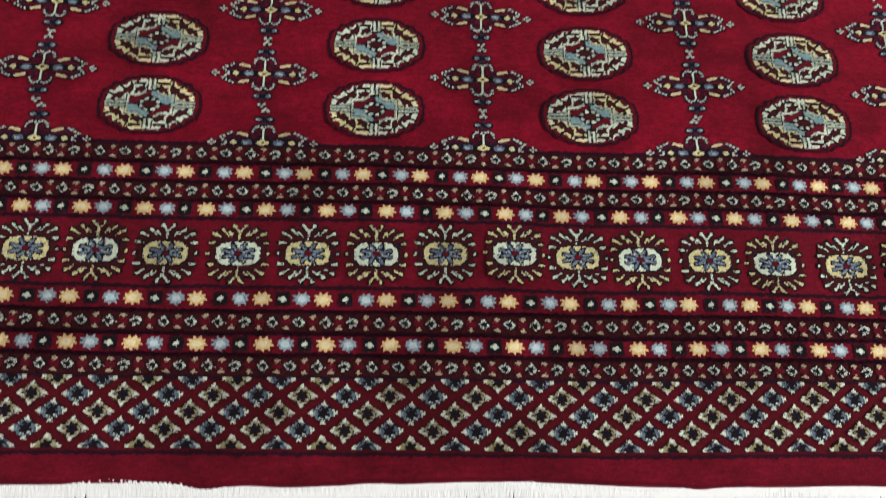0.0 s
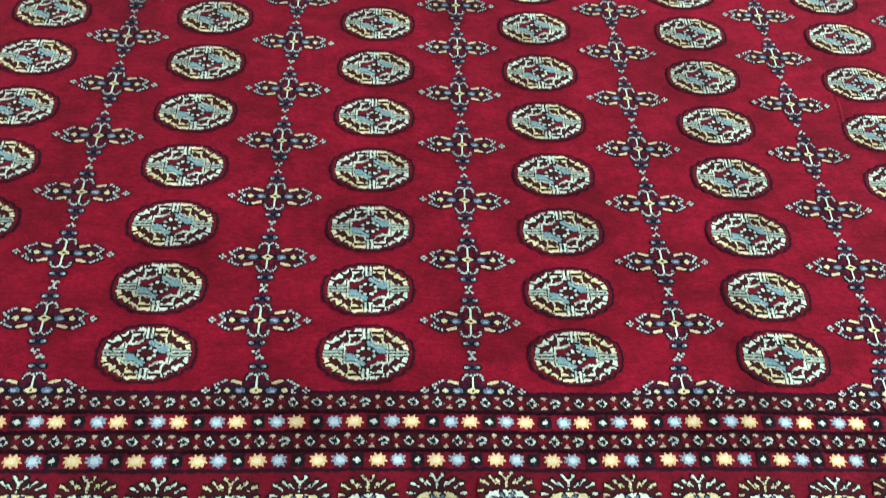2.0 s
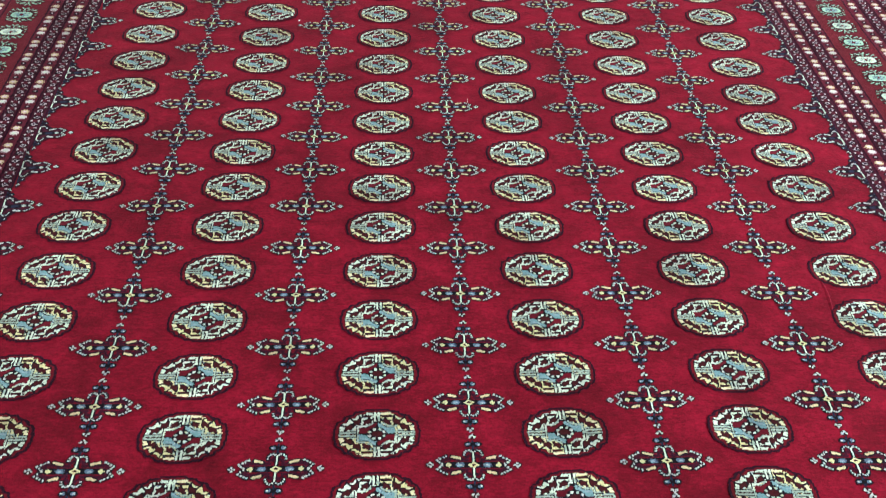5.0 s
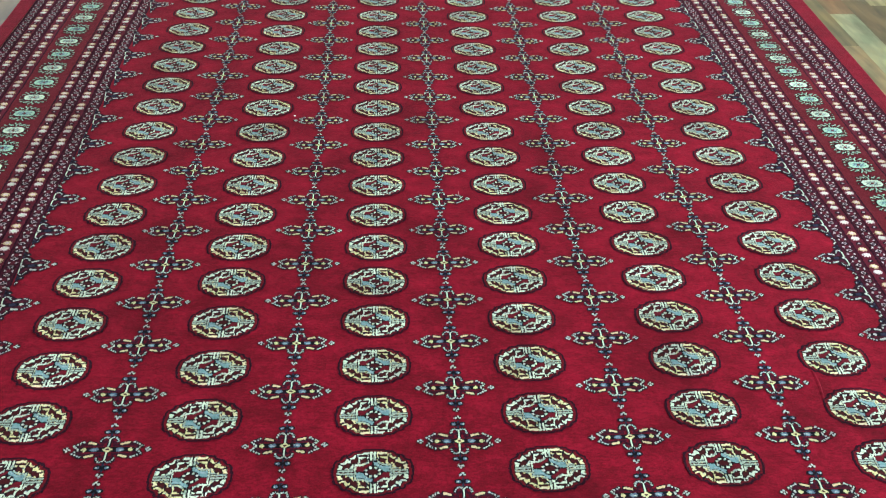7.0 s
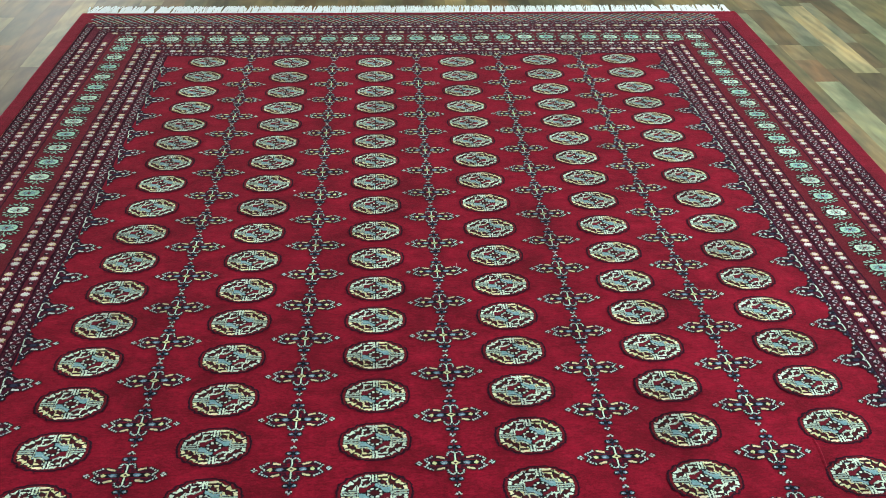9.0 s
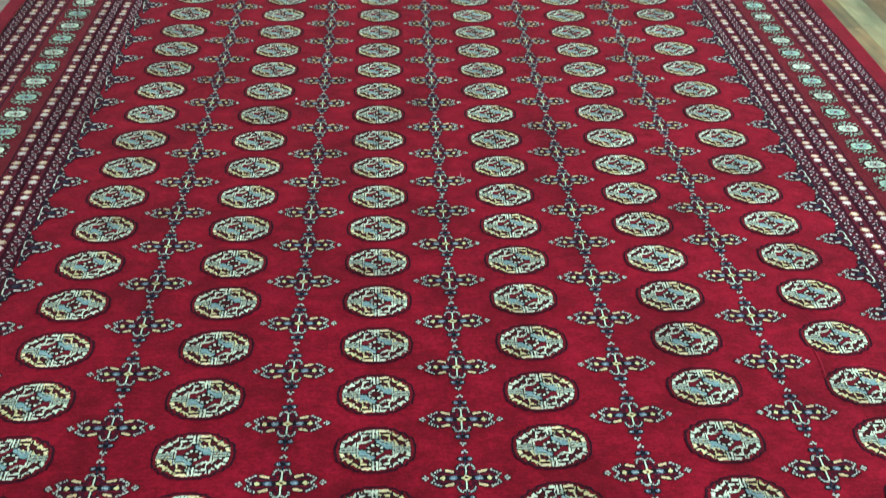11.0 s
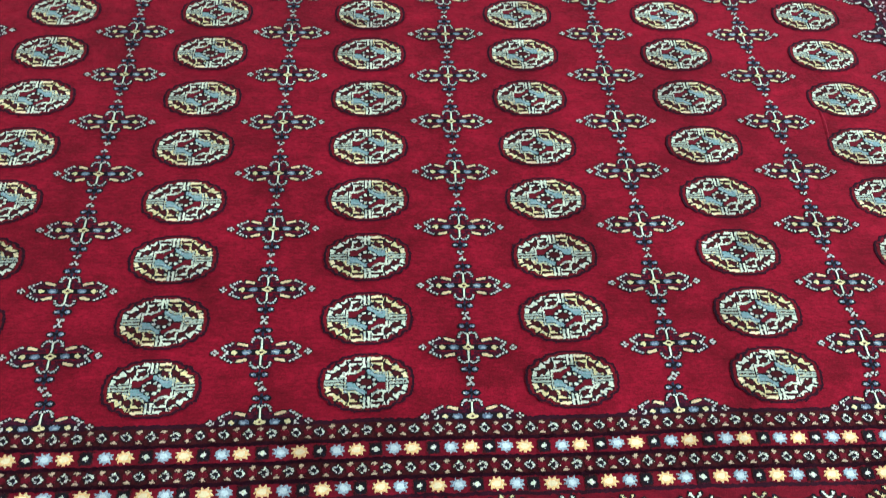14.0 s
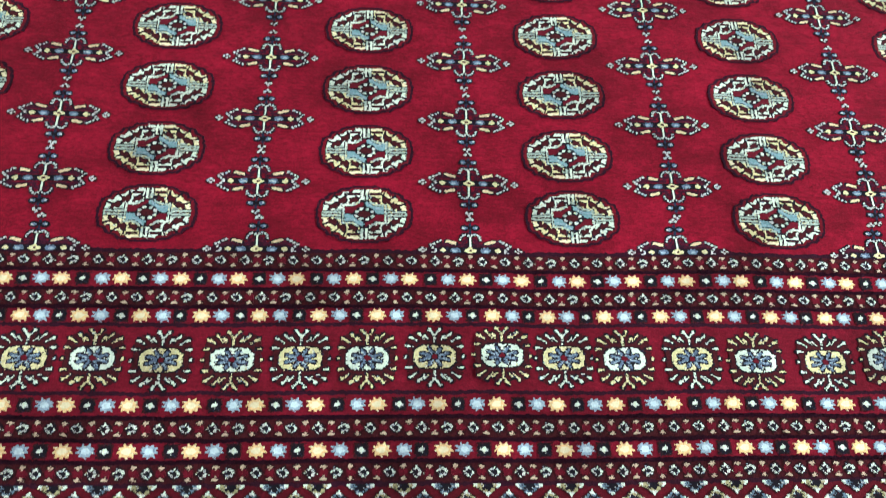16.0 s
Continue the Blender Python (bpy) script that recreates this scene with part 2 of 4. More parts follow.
def surface(x, y, up=0.0):
    a, b = warp(x, y)
    return a, b, height(x, y) + up


KX, KY = 0.0018, 0.0015      # one knot


class Chart:
    """A motif drawn on the grid of knots, in its own units."""

    def __init__(self, half_w, half_h, ux, uy, seed=0, kx=KX, ky=KY, clip=None, loose=0.3):
        self.kx, self.ky, self.ux, self.uy = kx, ky, ux, uy
        nx, ny = 2 * math.ceil(half_w / kx), 2 * math.ceil(half_h / ky)
        gx = (np.arange(nx) - nx / 2 + 0.5) * kx
        gy = (np.arange(ny) - ny / 2 + 0.5) * ky
        rng = np.random.default_rng(seed)
        X, Y = np.meshgrid(gx, gy)
        self.clip = np.ones_like(X, bool) if clip is None else clip(X, Y)
        self.gx, self.gy = gx, gy
        self.X = X / ux + rng.normal(0, loose, X.shape) * kx / ux
        self.Y = -Y / uy + rng.normal(0, loose, X.shape) * ky / uy
        self.c = np.full(X.shape, -1)
        self.rng = rng

    def put(self, mask, dye):
        self.c[mask & self.clip] = dye

    def poly(self, pts, dye, where=None):
        inside = np.zeros(self.X.shape, bool)
        n = len(pts)
        for i in range(n):
            (x1, y1), (x2, y2) = pts[i], pts[(i + 1) % n]
            if y1 == y2:
                continue
            cross = ((self.Y < y1) != (self.Y < y2)) & (self.X < (x2 - x1) * (self.Y - y1) / (y2 - y1) + x1)
            inside ^= cross
        self.put(inside if where is None else inside & where, dye)

    def rect(self, x0, x1, y0, y1, dye):
        self.put((self.X > x0) & (self.X < x1) & (self.Y > y0) & (self.Y < y1), dye)

    def oval(self, cx, cy, rx, ry, dye):
        self.put(((self.X - cx) / rx) ** 2 + ((self.Y - cy) / ry) ** 2 < 1, dye)

    def stroke(self, pts, w, dye):
        k = self.uy / self.ux
        for (x1, y1), (x2, y2) in zip(pts, pts[1:]):
            y1, y2, Y = y1 * k, y2 * k, self.Y * k
            l = max((x2 - x1) ** 2 + (y2 - y1) ** 2, 1e-9)
            s = np.clip(((self.X - x1) * (x2 - x1) + (Y - y1) * (y2 - y1)) / l, 0, 1)
            self.put(np.hypot(self.X - x1 - s * (x2 - x1), Y - y1 - s * (y2 - y1)) < w / 2, dye)

    def four(self, kind, *args, signs=((1, 1), (-1, 1), (1, -1), (-1, -1))):
        for sx, sy in signs:
            if kind == "stroke":
                pts, w, dye = args
                self.stroke([(sx * a, sy * b) for a, b in pts], w, dye)
            elif kind == "oval":
                cx, cy, rx, ry, dye = args
                self.oval(sx * cx, sy * cy, rx, ry, dye)
            else:
                x0, x1, y0, y1, dye = args
                self.rect(*sorted((sx * x0, sx * x1)), *sorted((sy * y0, sy * y1)), dye)

    def mottle(self):
        """Knots of a neighbouring dye, singly and in small clusters, as in any hand-tied pile."""
        r = self.rng.random(self.c.shape)
        r = np.minimum(r, np.roll(r, 1, 1) * 1.6)
        for dye, others, share in ((IVORY, (GREY, GREEN), 0.07), (TAN, (GREEN, CREAM), 0.12), (GOLD, (TAN, CREAM), 0.16),
                                   (BLUE, (DUSK, PALE), 0.12), (PALE, (GREY, BLUE), 0.14), (GREEN, (GREY, TAN), 0.16),
                                   (GREY, (IVORY, PALE), 0.2), (BLACK, (BROWN, DUSK), 0.10), (MAROON, (BROWN, WINE), 0.12), (BROWN, (BLACK, MAROON), 0.2)):
            hit_here = (self.c == dye) & (r < share * 0.6)
            pick = self.rng.integers(0, len(others), self.c.shape)
            for k, o in enumerate(others):
                self.c[hit_here & (pick == k)] = o
        return self

    def arrays(self):
        """Runs of knots as quads that stand proud of the ground, with ragged ends."""
        verts, faces, mats = [], [], []
        ny, nx = self.c.shape
        for j in range(ny):
            row = self.c[j]
            cuts = [0] + [i for i in range(1, nx) if row[i] != row[i - 1]] + [nx]
            edge = {i: (i - nx / 2) * self.kx + float(self.rng.normal(0, 0.16)) * self.kx for i in cuts}
            y0, y1 = self.gy[j] - self.ky / 2, self.gy[j] + self.ky / 2
            for a, b in zip(cuts, cuts[1:]):
                dye = int(row[a])
                if dye < 0:
                    continue
                k, xa, xb = len(verts), edge[a], edge[b]
                verts += [(xa, y0, 0.0), (xb, y0, 0.0), (xb, y1, 0.0), (xa, y1, 0.0)]
                faces.append((k, k + 1, k + 2, k + 3))
                mats.append(dye)
                for open_end, p, q in ((a == 0 or row[a - 1] < 0, 3, 0), (b == nx or row[b] < 0, 1, 2)):
                    if open_end:
                        (px, py, _), (qx, qy, _) = verts[k + p], verts[k + q]
                        n = len(verts)
                        verts += [(px, py, -PILE), (qx, qy, -PILE)]
                        faces.append((k + p, n, n + 1, k + q))
                        mats.append(dye)
        return verts, faces, mats


def lobes(g, h):
    """The gul's scalloped outline, let out by g sideways and h up and down; the further out, the softer its steps."""
    k = 1.25 / (1 + g / 26)
    q = [(0, -113 - h), (56 + g * 0.2, -113 - h), (68 + g * 0.3, -109 - h + 7 * k), (106 + g * 0.5, -103 - h * 0.95), (122 + g * 0.6, -92 - h * 0.85 + 8 * k), (156 + g * 0.8, -82 - h * 0.75),
         (172 + g * 0.85, -68 - h * 0.6 + 10 * k), (197 + g * 0.9, -56 - h * 0.5), (207 + g * 0.9, -38 - h * 0.3), (206 + g, -26 - h * 0.2), (211 + g, -17 - h * 0.1), (212 + g, 0)]
    right = q + [(x, -y) for x, y in reversed(q[:-1])]
    return right + [(-x, y) for x, y in reversed(right[1:-1])]


def gul_chart(seed):
    """The field's main ornament: a lobed shield of four leafy quarters, light and yellow in turn, round a small knotted heart."""
    c = Chart(0.0725, 0.0485, 0.000275, 0.000339, seed, 0.0016, 0.0014, loose=0.2)
    c.poly(lobes(35, 19), LINE)
    c.poly(lobes(20, 9), GAP)
    c.poly(lobes(4, 2), BLACK)
    warm = c.X * c.Y < 0
    c.poly(lobes(0, 0), IVORY, ~warm)
    c.poly(lobes(0, 0), TAN, warm)
    warm_signs, light_signs = ((1, -1), (-1, 1)), ((1, 1), (-1, -1))
    # the yellow quarters pale towards the arms
    c.four("rect", 16, 84, 102, 113, CREAM, signs=warm_signs)
    c.four("rect", 20, 52, 72, 84, GREEN, signs=warm_signs)
    c.four("stroke", [(176, 48), (204, 20)], 16, CREAM, signs=warm_signs)
    c.four("rect", 118, 150, 16, 26, GREEN)
    # a dark bar and three dark hearts in each quarter
    c.four("rect", 26, 88, 87, 100, BLACK)
    c.four("rect", 32, 78, 90, 97, HEART)
    leaf = ((-1, -0.3), (-0.45, -1), (0.1, -0.4), (0.7, -1), (1, -0.2), (0.75, 0.3), (1, 1), (0.3, 0.65), (-0.3, 1), (-0.8, 0.7))
    for x, y, w, h in ((56, 63, 20, 14), (112, 61, 21, 16), (158, 34, 23, 14)):
        for g, dye in ((6, BLACK), (0, HEART)):
            for sx, sy in ((1, 1), (-1, 1), (1, -1), (-1, -1)):
                c.poly([(sx * (x + p * (w + g)), sy * (y + (q - 0.4 * p) * (h + g))) for p, q in leaf], dye)
    # dark lines that part the leaves at the rim
    c.four("stroke", [(102, 98), (92, 82)], 11, BLACK)
    c.four("stroke", [(156, 86), (140, 74)], 12, BLACK)
    c.four("stroke", [(206, 50), (186, 42)], 11, BLACK)
    c.four("stroke", [(22, 78), (34, 68)], 10, BLACK)
    # bars between the quarters, pale with a dark vein
    c.four("rect", 106, 212, 0, 16, BLACK)
    c.four("rect", 108, 212, 0, 11.5, GREEN)
    c.four("rect", 108, 206, 0, 2.4, BROWN)
    c.four("rect", 0, 22, 56, 117, BLACK)
    c.four("rect", 4, 19, 60, 114, IVORY)
    c.four("rect", 4, 19, 60, 90, GREEN, signs=warm_signs)
    # the frame of the middle, stepping in towards the upright bars
    c.poly([(-116, -47), (-58, -47), (-20, -66), (20, -66), (58, -47), (116, -47), (116, 47), (58, 47), (20, 66), (-20, 66), (-58, 47), (-116, 47)], BLACK)
    c.four("stroke", [(107, 4), (107, 40), (60, 40), (28, 56)], 11, GREEN)
    c.four("stroke", [(107, 12), (107, 40), (66, 40)], 11, IVORY, signs=light_signs)
    for s in (1, -1):
        c.poly([(s * 4, -s * 58), (s * 20, -s * 54), (s * 54, -s * 33), (s * 98, -s * 32), (s * 98, -s * 2), (s * 64, -s * 2), (s * 34, -s * 28), (s * 4, -s * 38)], TEAL)
        c.poly([(-s * 99, -s * 33), (-s * 56, -s * 33), (-s * 20, -s * 53), (-s * 4, -s * 58), (-s * 4, -s * 40), (-s * 36, -s * 28), (-s * 60, -s * 4), (-s * 99, -s * 4)], WINE)
        c.stroke([(s * 14, -s * 50), (s * 50, -s * 27), (s * 90, -s * 23)], 5, PALE)
    c.oval(0, 0, 56, 33, BLACK)
    for k in range(8):
        a = radians(22.5 + 45 * k)
        c.oval(43 * math.cos(a), 25 * math.sin(a), 10, 7.5, IVORY if k % 4 == 1 else GREY if k % 2 else GREEN)
    c.poly([(-37, 0), (-28, -15), (0, -20), (28, -15), (37, 0), (28, 15), (0, 20), (-28, 15)], BLACK)
    c.poly([(-31, 0), (-24, -11), (0, -16), (24, -11), (31, 0), (24, 11), (0, 16), (-24, 11)], HEART)
    return c


def cross_chart(seed, clip=None, lining=None, muted=False):
    """The small secondary ornament: a flowering cross with hooked arms and buds above and below; half ones grow out of a dark lining."""
    c = Chart(0.0745, 0.0555, 0.000304, 0.000375, seed, 0.0014, 0.0012, clip=clip, loose=0.25)
    beads = ((136, 39), (150, 34), (165, 27), (181, 20), (170, 11), (158, 3))
    scroll = ((9, 62), (21, 66), (33, 63), (42, 55), (45, 45))
    sides = ((1, 1), (-1, 1))
    if lining:
        for pts in lining:
            c.poly(pts, LINE)
    c.stroke([(-134, 0), (134, 0)], 32, BLACK)
    c.stroke([(0, -100), (0, 100)], 12, DUSK)
    c.stroke([(0, -62), (0, 62)], 22, BLACK)
    for x, y in scroll:
        c.four("oval", x, y, 10, 9, BLACK)
    c.four("stroke", [(34, 22), (124, 26)], 18, MAROON)
    c.four("stroke", [(16, 44), (34, 34)], 16, MAROON)
    c.four("stroke", [(68, 29), (110, 38)], 23, BLACK)
    c.four("stroke", [(130, 26), (156, 18)], 20, MAROON)
    for x, y in beads:
        c.four("oval", x, y, 10, 9, BLACK)
    c.four("oval", 218, 0, 20, 14, BROWN, signs=sides)
    c.four("oval", 22, 94, 23, 13, BLACK)
    c.four("oval", 0, 130, 20, 12, BROWN)
    c.four("rect", 24, 116, -13, 13, BLACK, signs=sides)
    c.four("oval", 68, 0, 22, 11, BLUE, signs=sides)
    c.four("oval", 72, 2, 12, 5, PALE, signs=sides)
    for s in (1, -1):
        c.poly([(s * 108, 0), (s * 124, -12), (s * 141, 0), (s * 124, 12)], TAN)
    c.four("stroke", [(70, 30), (106, 37)], 14, PEACH)
    for x, y in scroll:
        c.four("oval", x, y, 5.4, 4.2, GREY)
    for x, y in beads:
        c.four("oval", x, y, 6, 5, GREY)
    c.four("oval", 228, 0, 6, 5, GREY, signs=sides), c.four("oval", 216, 7, 7, 5, GREY), c.four("oval", 204, 0, 5, 4, GREY, signs=sides)
    c.four("oval", 25, 94, 13, 7, BLUE), c.four("oval", 30, 92, 5, 4, GREY)
    c.four("oval", 0, 108, 6, 6, DUSK, signs=((1, 1), (1, -1)))
    c.four("oval", 0, 137, 7, 5, GREY), c.four("oval", 11, 128, 8, 5, GREY)
    c.stroke([(0, -56), (0, -14)], 8, IVORY), c.stroke([(0, 14), (0, 56)], 8, IVORY)
    c.oval(0, 0, 27, 9, TAN), c.oval(0, 0, 12, 15, TAN), c.oval(0, 0, 7, 5, BROWN)
    if muted:
        c.c[(c.c == TAN) | (c.c == PEACH)] = GREY
        c.c[(c.c == BLUE) | (c.c == PALE) | (c.c == SLATE)] = DUSK
    return c


def medallion_chart(ring, arm, seed, cell=HEART, edge=BLACK, petal=BLUE):
    c = Chart(0.0415, 0.0435, 0.00024, 0.00025, seed, 0.0016, 0.0013, loose=0.36)
    # flecks that fan out from the ring, each with a knob at its end, and a fork above and below
    flecks = [((34, 94), (52, 114)), ((56, 96), (86, 130)), ((92, 84), (132, 110)), ((122, 56), (146, 58))]
    fork = [[(0, 76), (0, 118)], [(0, 116), (26, 144)], [(22, 138), (30, 152)]]
    whole = cell >= 0
    shown, thin, slim = (1.0, 1.0, 1.0) if whole else (0.85, 1.2, 1.02)
    if whole:
        c.poly([(0, -128), (26, -136), (60, -130), (104, -136), (142, -110), (150, -62), (146, -20), (160, 0), (146, 20), (150, 62), (142, 110), (104, 136), (60, 130), (26, 136), (0, 128),
                (-26, 136), (-60, 130), (-104, 136), (-142, 110), (-150, 62), (-146, 20), (-160, 0), (-146, -20), (-150, -62), (-142, -110), (-104, -136), (-60, -130), (-26, -136)], cell)
    for p, q in flecks:
        c.four("stroke", [p, q], 22 * shown, edge), c.four("oval", q[0], q[1], 15 * shown, 15 * shown, edge)
    for pts in fork:
        c.four("stroke", pts, 22 * shown, edge)
    c.four("oval", 30, 150, 15 * shown, 14 * shown, edge)
    for k, (p, q) in enumerate(flecks):
        c.four("stroke", [p, q], 6.5 * thin, arm)
        c.four("stroke", [(p[0] * 0.35 + q[0] * 0.65, p[1] * 0.35 + q[1] * 0.65), (q[0] + 2, q[1] - 3)], 12 * thin, arm)
    for pts in fork:
        c.four("stroke", pts, 8.5 * thin, arm)
    c.four("oval", 28, 149, 8 * thin, 8 * thin, arm)
    c.four("oval", 154, 0, 15, 15, edge, signs=((1, 1), (-1, 1))), c.four("oval", 155, 0, 7, 7, arm, signs=((1, 1), (-1, 1)))
    outline = [(112, 0), (110, 28), (94, 44), (80, 56), (40, 60), (0, 60)]
    def ringed(g, dye):
        q = [(x * slim + (g if x > 60 else 0), y * slim + (g if y > 20 else 0)) for x, y in outline]
        r = q + [(-x, y) for x, y in reversed(q[:-1])]
        c.poly(r + [(x, -y) for x, y in reversed(r[1:-1])], dye)
    ringed(8, BLACK)
    ringed(0, ring)
    wide = 1.0 if whole else 0.96
    for k in range(8):
        a = radians(22.5 + 45 * k)
        c.stroke([(0, 0), (80 * wide * math.cos(a), 48 * wide * math.sin(a))], 30 if whole else 18, BLACK)
        c.stroke([(0, 0), (62 * math.cos(a + 0.28), 40 * math.sin(a + 0.28))], 9, BLACK)
    for k in range(8):
        a = radians(22.5 + 45 * k)
        c.stroke([(24 * math.cos(a), 15 * math.sin(a)), (79 * wide * math.cos(a), 47 * wide * math.sin(a))], 15, petal)
        c.stroke([(30 * math.cos(a - 0.16), 19 * math.sin(a - 0.16)), (70 * wide * math.cos(a - 0.1), 42 * wide * math.sin(a - 0.1))], 5, PALE)
    c.oval(0, 0, 21, 16, BLACK), c.oval(0, 0, 17, 13, WINE)
    return c


def star_chart(rim, heart, seed, size=12.4):
    c = Chart(0.0155, 0.0145, 0.001, 0.001, seed, 0.0016, 0.0013, loose=0.22)
    pts = []
    for k in range(18):
        a, r = radians(20 * k + 10), (size if k % 2 == 0 else size * 0.66)
        pts.append((r * math.cos(a), r * 0.80 * math.sin(a)))
    c.poly(pts, rim)
    c.oval(0, 0, 0.46 * size, 0.34 * size, heart)
    return c


def dot_tile_chart(seed):
    c = Chart(0.0125, 0.0115, 0.001, 0.001, seed, 0.0013, 0.0011, loose=0.5)
    c.rect(-8.6, 8.6, -8.8, 8.8, BROWN)
    c.oval(0, 0, 8.4, 7.8, BLACK)
    c.oval(0, 0, 4.8, 1.9, GREY), c.oval(0, 0, 2.3, 3.8, IVORY)
    return c


def side_dot_chart(seed):
    c = Chart(0.0115, 0.0105, 0.001, 0.001, seed, 0.0014, 0.0012)
    c.oval(0, 0, 7.4, 5.6, BLACK)
    c.oval(0, 0, 3.6, 2.4, MAUVE)
    return c


def guard_chart(seed, petal=IVORY, bud=BUD):
    """One repeat of the narrow band: a small flower in a dark diamond, and a pair of buds between it and the next."""
    c = Chart(0.0159, 0.0122, 0.001, 0.001, seed, 0.0013, 0.0011, loose=0.5)
    pale = MAUVE if petal == MAUVE else GREY
    for sx in (-1, 1):
        c.poly([(sx * 16, -10), (sx * 9.5, 0), (sx * 16, 10)], PLUM if petal == MAUVE else WINE)
    c.poly([(-9.4, 0), (0, -10), (9.4, 0), (0, 10)], BROWN)
    c.oval(0, 0, 7.0, 6.6, BLACK)
    for k in range(8):
        a = radians(45 * k)
        r = 1.08 if k % 2 == 0 else 0.86
        wx, wy = c.rng.normal(0, 0.5, 2)
        c.oval(5.0 * r * math.cos(a) + wx, 4.8 * r * math.sin(a) + wy, 1.5, 1.4, pale if k % 2 else petal)
    c.oval(0, 0, 2.5, 2.3, BLACK)
    for sx in (-1, 1):
        for sy in (-1, 1):
            c.oval(sx * 16, sy * 7.0, 5.2, 3.0, BROWN)
            c.oval(sx * 16, sy * 7.2, 3.6, 1.5, bud)
            c.oval(sx * 16, sy * 5.9, 1.6, 1.5, bud)
    return c


def lattice_chart(dye, seed, clip=None):
    """One diamond of the end panels: a speckled diamond with white corners round a ragged black star."""
    c = Chart(0.0232, 0.0192, 0.001, 0.001, seed, 0.0015, 0.0013, clip=clip, loose=0.34)
    c.poly([(-18.2, 0), (0, -14.4), (18.2, 0), (0, 14.4)], BROWN)
    c.poly([(-15.8, 0), (0, -12.4), (15.8, 0), (0, 12.4)], dye)
    speck = c.rng.random(c.c.shape)
    c.put((c.c == dye) & (speck < 0.16), BLACK)
    c.put((c.c == dye) & (speck > 0.88), GREY)
    star = []
    for k in range(12):
        a, r = radians(30 * k + 15), (9.2 if k % 2 == 0 else 5.4)
        star.append((r * 0.92 * math.cos(a), r * 1.02 * math.sin(a)))
    c.poly(star, BLACK)
    for sx in (1, -1):
        c.oval(sx * 14.4, 0, 2.6, 2.0, IVORY), c.oval(sx * 12.2, 2.3, 1.5, 1.3, GREY), c.oval(sx * 12.2, -2.3, 1.5, 1.3, GREY)
    for sy in (1, -1):
        c.oval(0, sy * 11.4, 2.2, 2.0, IVORY), c.oval(2.4, sy * 9.6, 1.4, 1.2, GREY), c.oval(-2.4, sy * 9.6, 1.4, 1.2, GREY)
    return c


def stamp_mesh(name, chart):
    v, f, m = chart.mottle().arrays()
    me = bpy.data.meshes.new(name)
    me.from_pydata(v, [], f)
    used = sorted(set(m))
    for k in used:
        me.materials.append(DYES[k])
    me.polygons.foreach_set("material_index", [used.index(k) for k in m])
    me.update()
    return me


# ---------------------------------------------------------------- the rug
rug = new("rug")
tagged(rug, "hand-knotted red wool rug with rows of ivory medallions and white fringe", "rug")


SHEET_LABELS = {"guard_band": "narrow dark maroon band with small flowers", "star_band": "narrow wine-red band of small stars", "main_border": "broad crimson border with round medallions",
                "lattice_panel": "dark red end panel with a diamond lattice", "edging": "plain crimson outer edging"}
MOTIF_LABELS = {"gul": "ivory and yellow eight-lobed medallion with dark outline", "cross_motif": "small dark flowering cross with pale hooks", "border_medallion": "pale rayed medallion with a blue flower",
                "gold_star": "gold eight-pointed star", "blue_star": "pale blue eight-pointed star", "dot_tile": "black spot with a white dot", "lattice_diamond": "small diamond with a black star"}


def sheet(name, x0, x1, y0, y1, dye, label="", up=0.0, step=0.03):
    nx, ny = max(1, round((x1 - x0) / step)), max(1, round((y1 - y0) / step))
    v = [surface(x0 + (x1 - x0) * i / nx, y0 + (y1 - y0) * j / ny, up) for j in range(ny + 1) for i in range(nx + 1)]
    f = [(j * (nx + 1) + i, j * (nx + 1) + i + 1, (j + 1) * (nx + 1) + i + 1, (j + 1) * (nx + 1) + i) for j in range(ny) for i in range(nx)]
    return mesh_object(name, v, f, [DYES[dye]], None, rug, label or SHEET_LABELS.get(name, ""), True)


def place(name, me, x, y, turn=0.0, sx=1.0, sy=1.0, up=PILE):
    ob = new(name, me)
    ob.parent = rug
    ob["label"] = MOTIF_LABELS[name]
    e = 0.02
    a, b, z = surface(x, y, up)
    ax, bx, zx = surface(x + e, y, up)
    cx, cy, zy = surface(x, y + e, up)
    q = Vector((ax - a, bx - b, zx - z)).normalized()
    n = q.cross(Vector((cx - a, cy - b, zy - z))).normalized()
    m = Matrix((q, n.cross(q), n)).transposed().to_4x4()
    ob.matrix_local = Matrix.Translation((a, b, z)) @ m @ pose(0, 0, 0, 0, 0, turn) @ Matrix.Diagonal((sx, sy, 1, 1))
    return ob


def joined(name, entries, label="", up=PILE):
    """Many small motifs of one band in one mesh: entries of (arrays, x, y, turn, sx, sy)."""
    verts, faces, mats = [], [], []
    for (v, f, m), x, y, turn, sx, sy in entries:
        k, c, s = len(verts), math.cos(radians(turn)), math.sin(radians(turn))
        a, b, z = surface(x, y, up)
        verts += [(a + c * p * sx - s * q * sy, b + s * p * sx + c * q * sy, z + r) for p, q, r in v]
        faces += [tuple(i + k for i in face) for face in f]
        mats += m
    used = sorted(set(mats))
    ob = mesh_object(name, verts, faces, [DYES[i] for i in used], [used.index(i) for i in mats], rug, label)
    ob["kind"] = "stuff"
    return ob


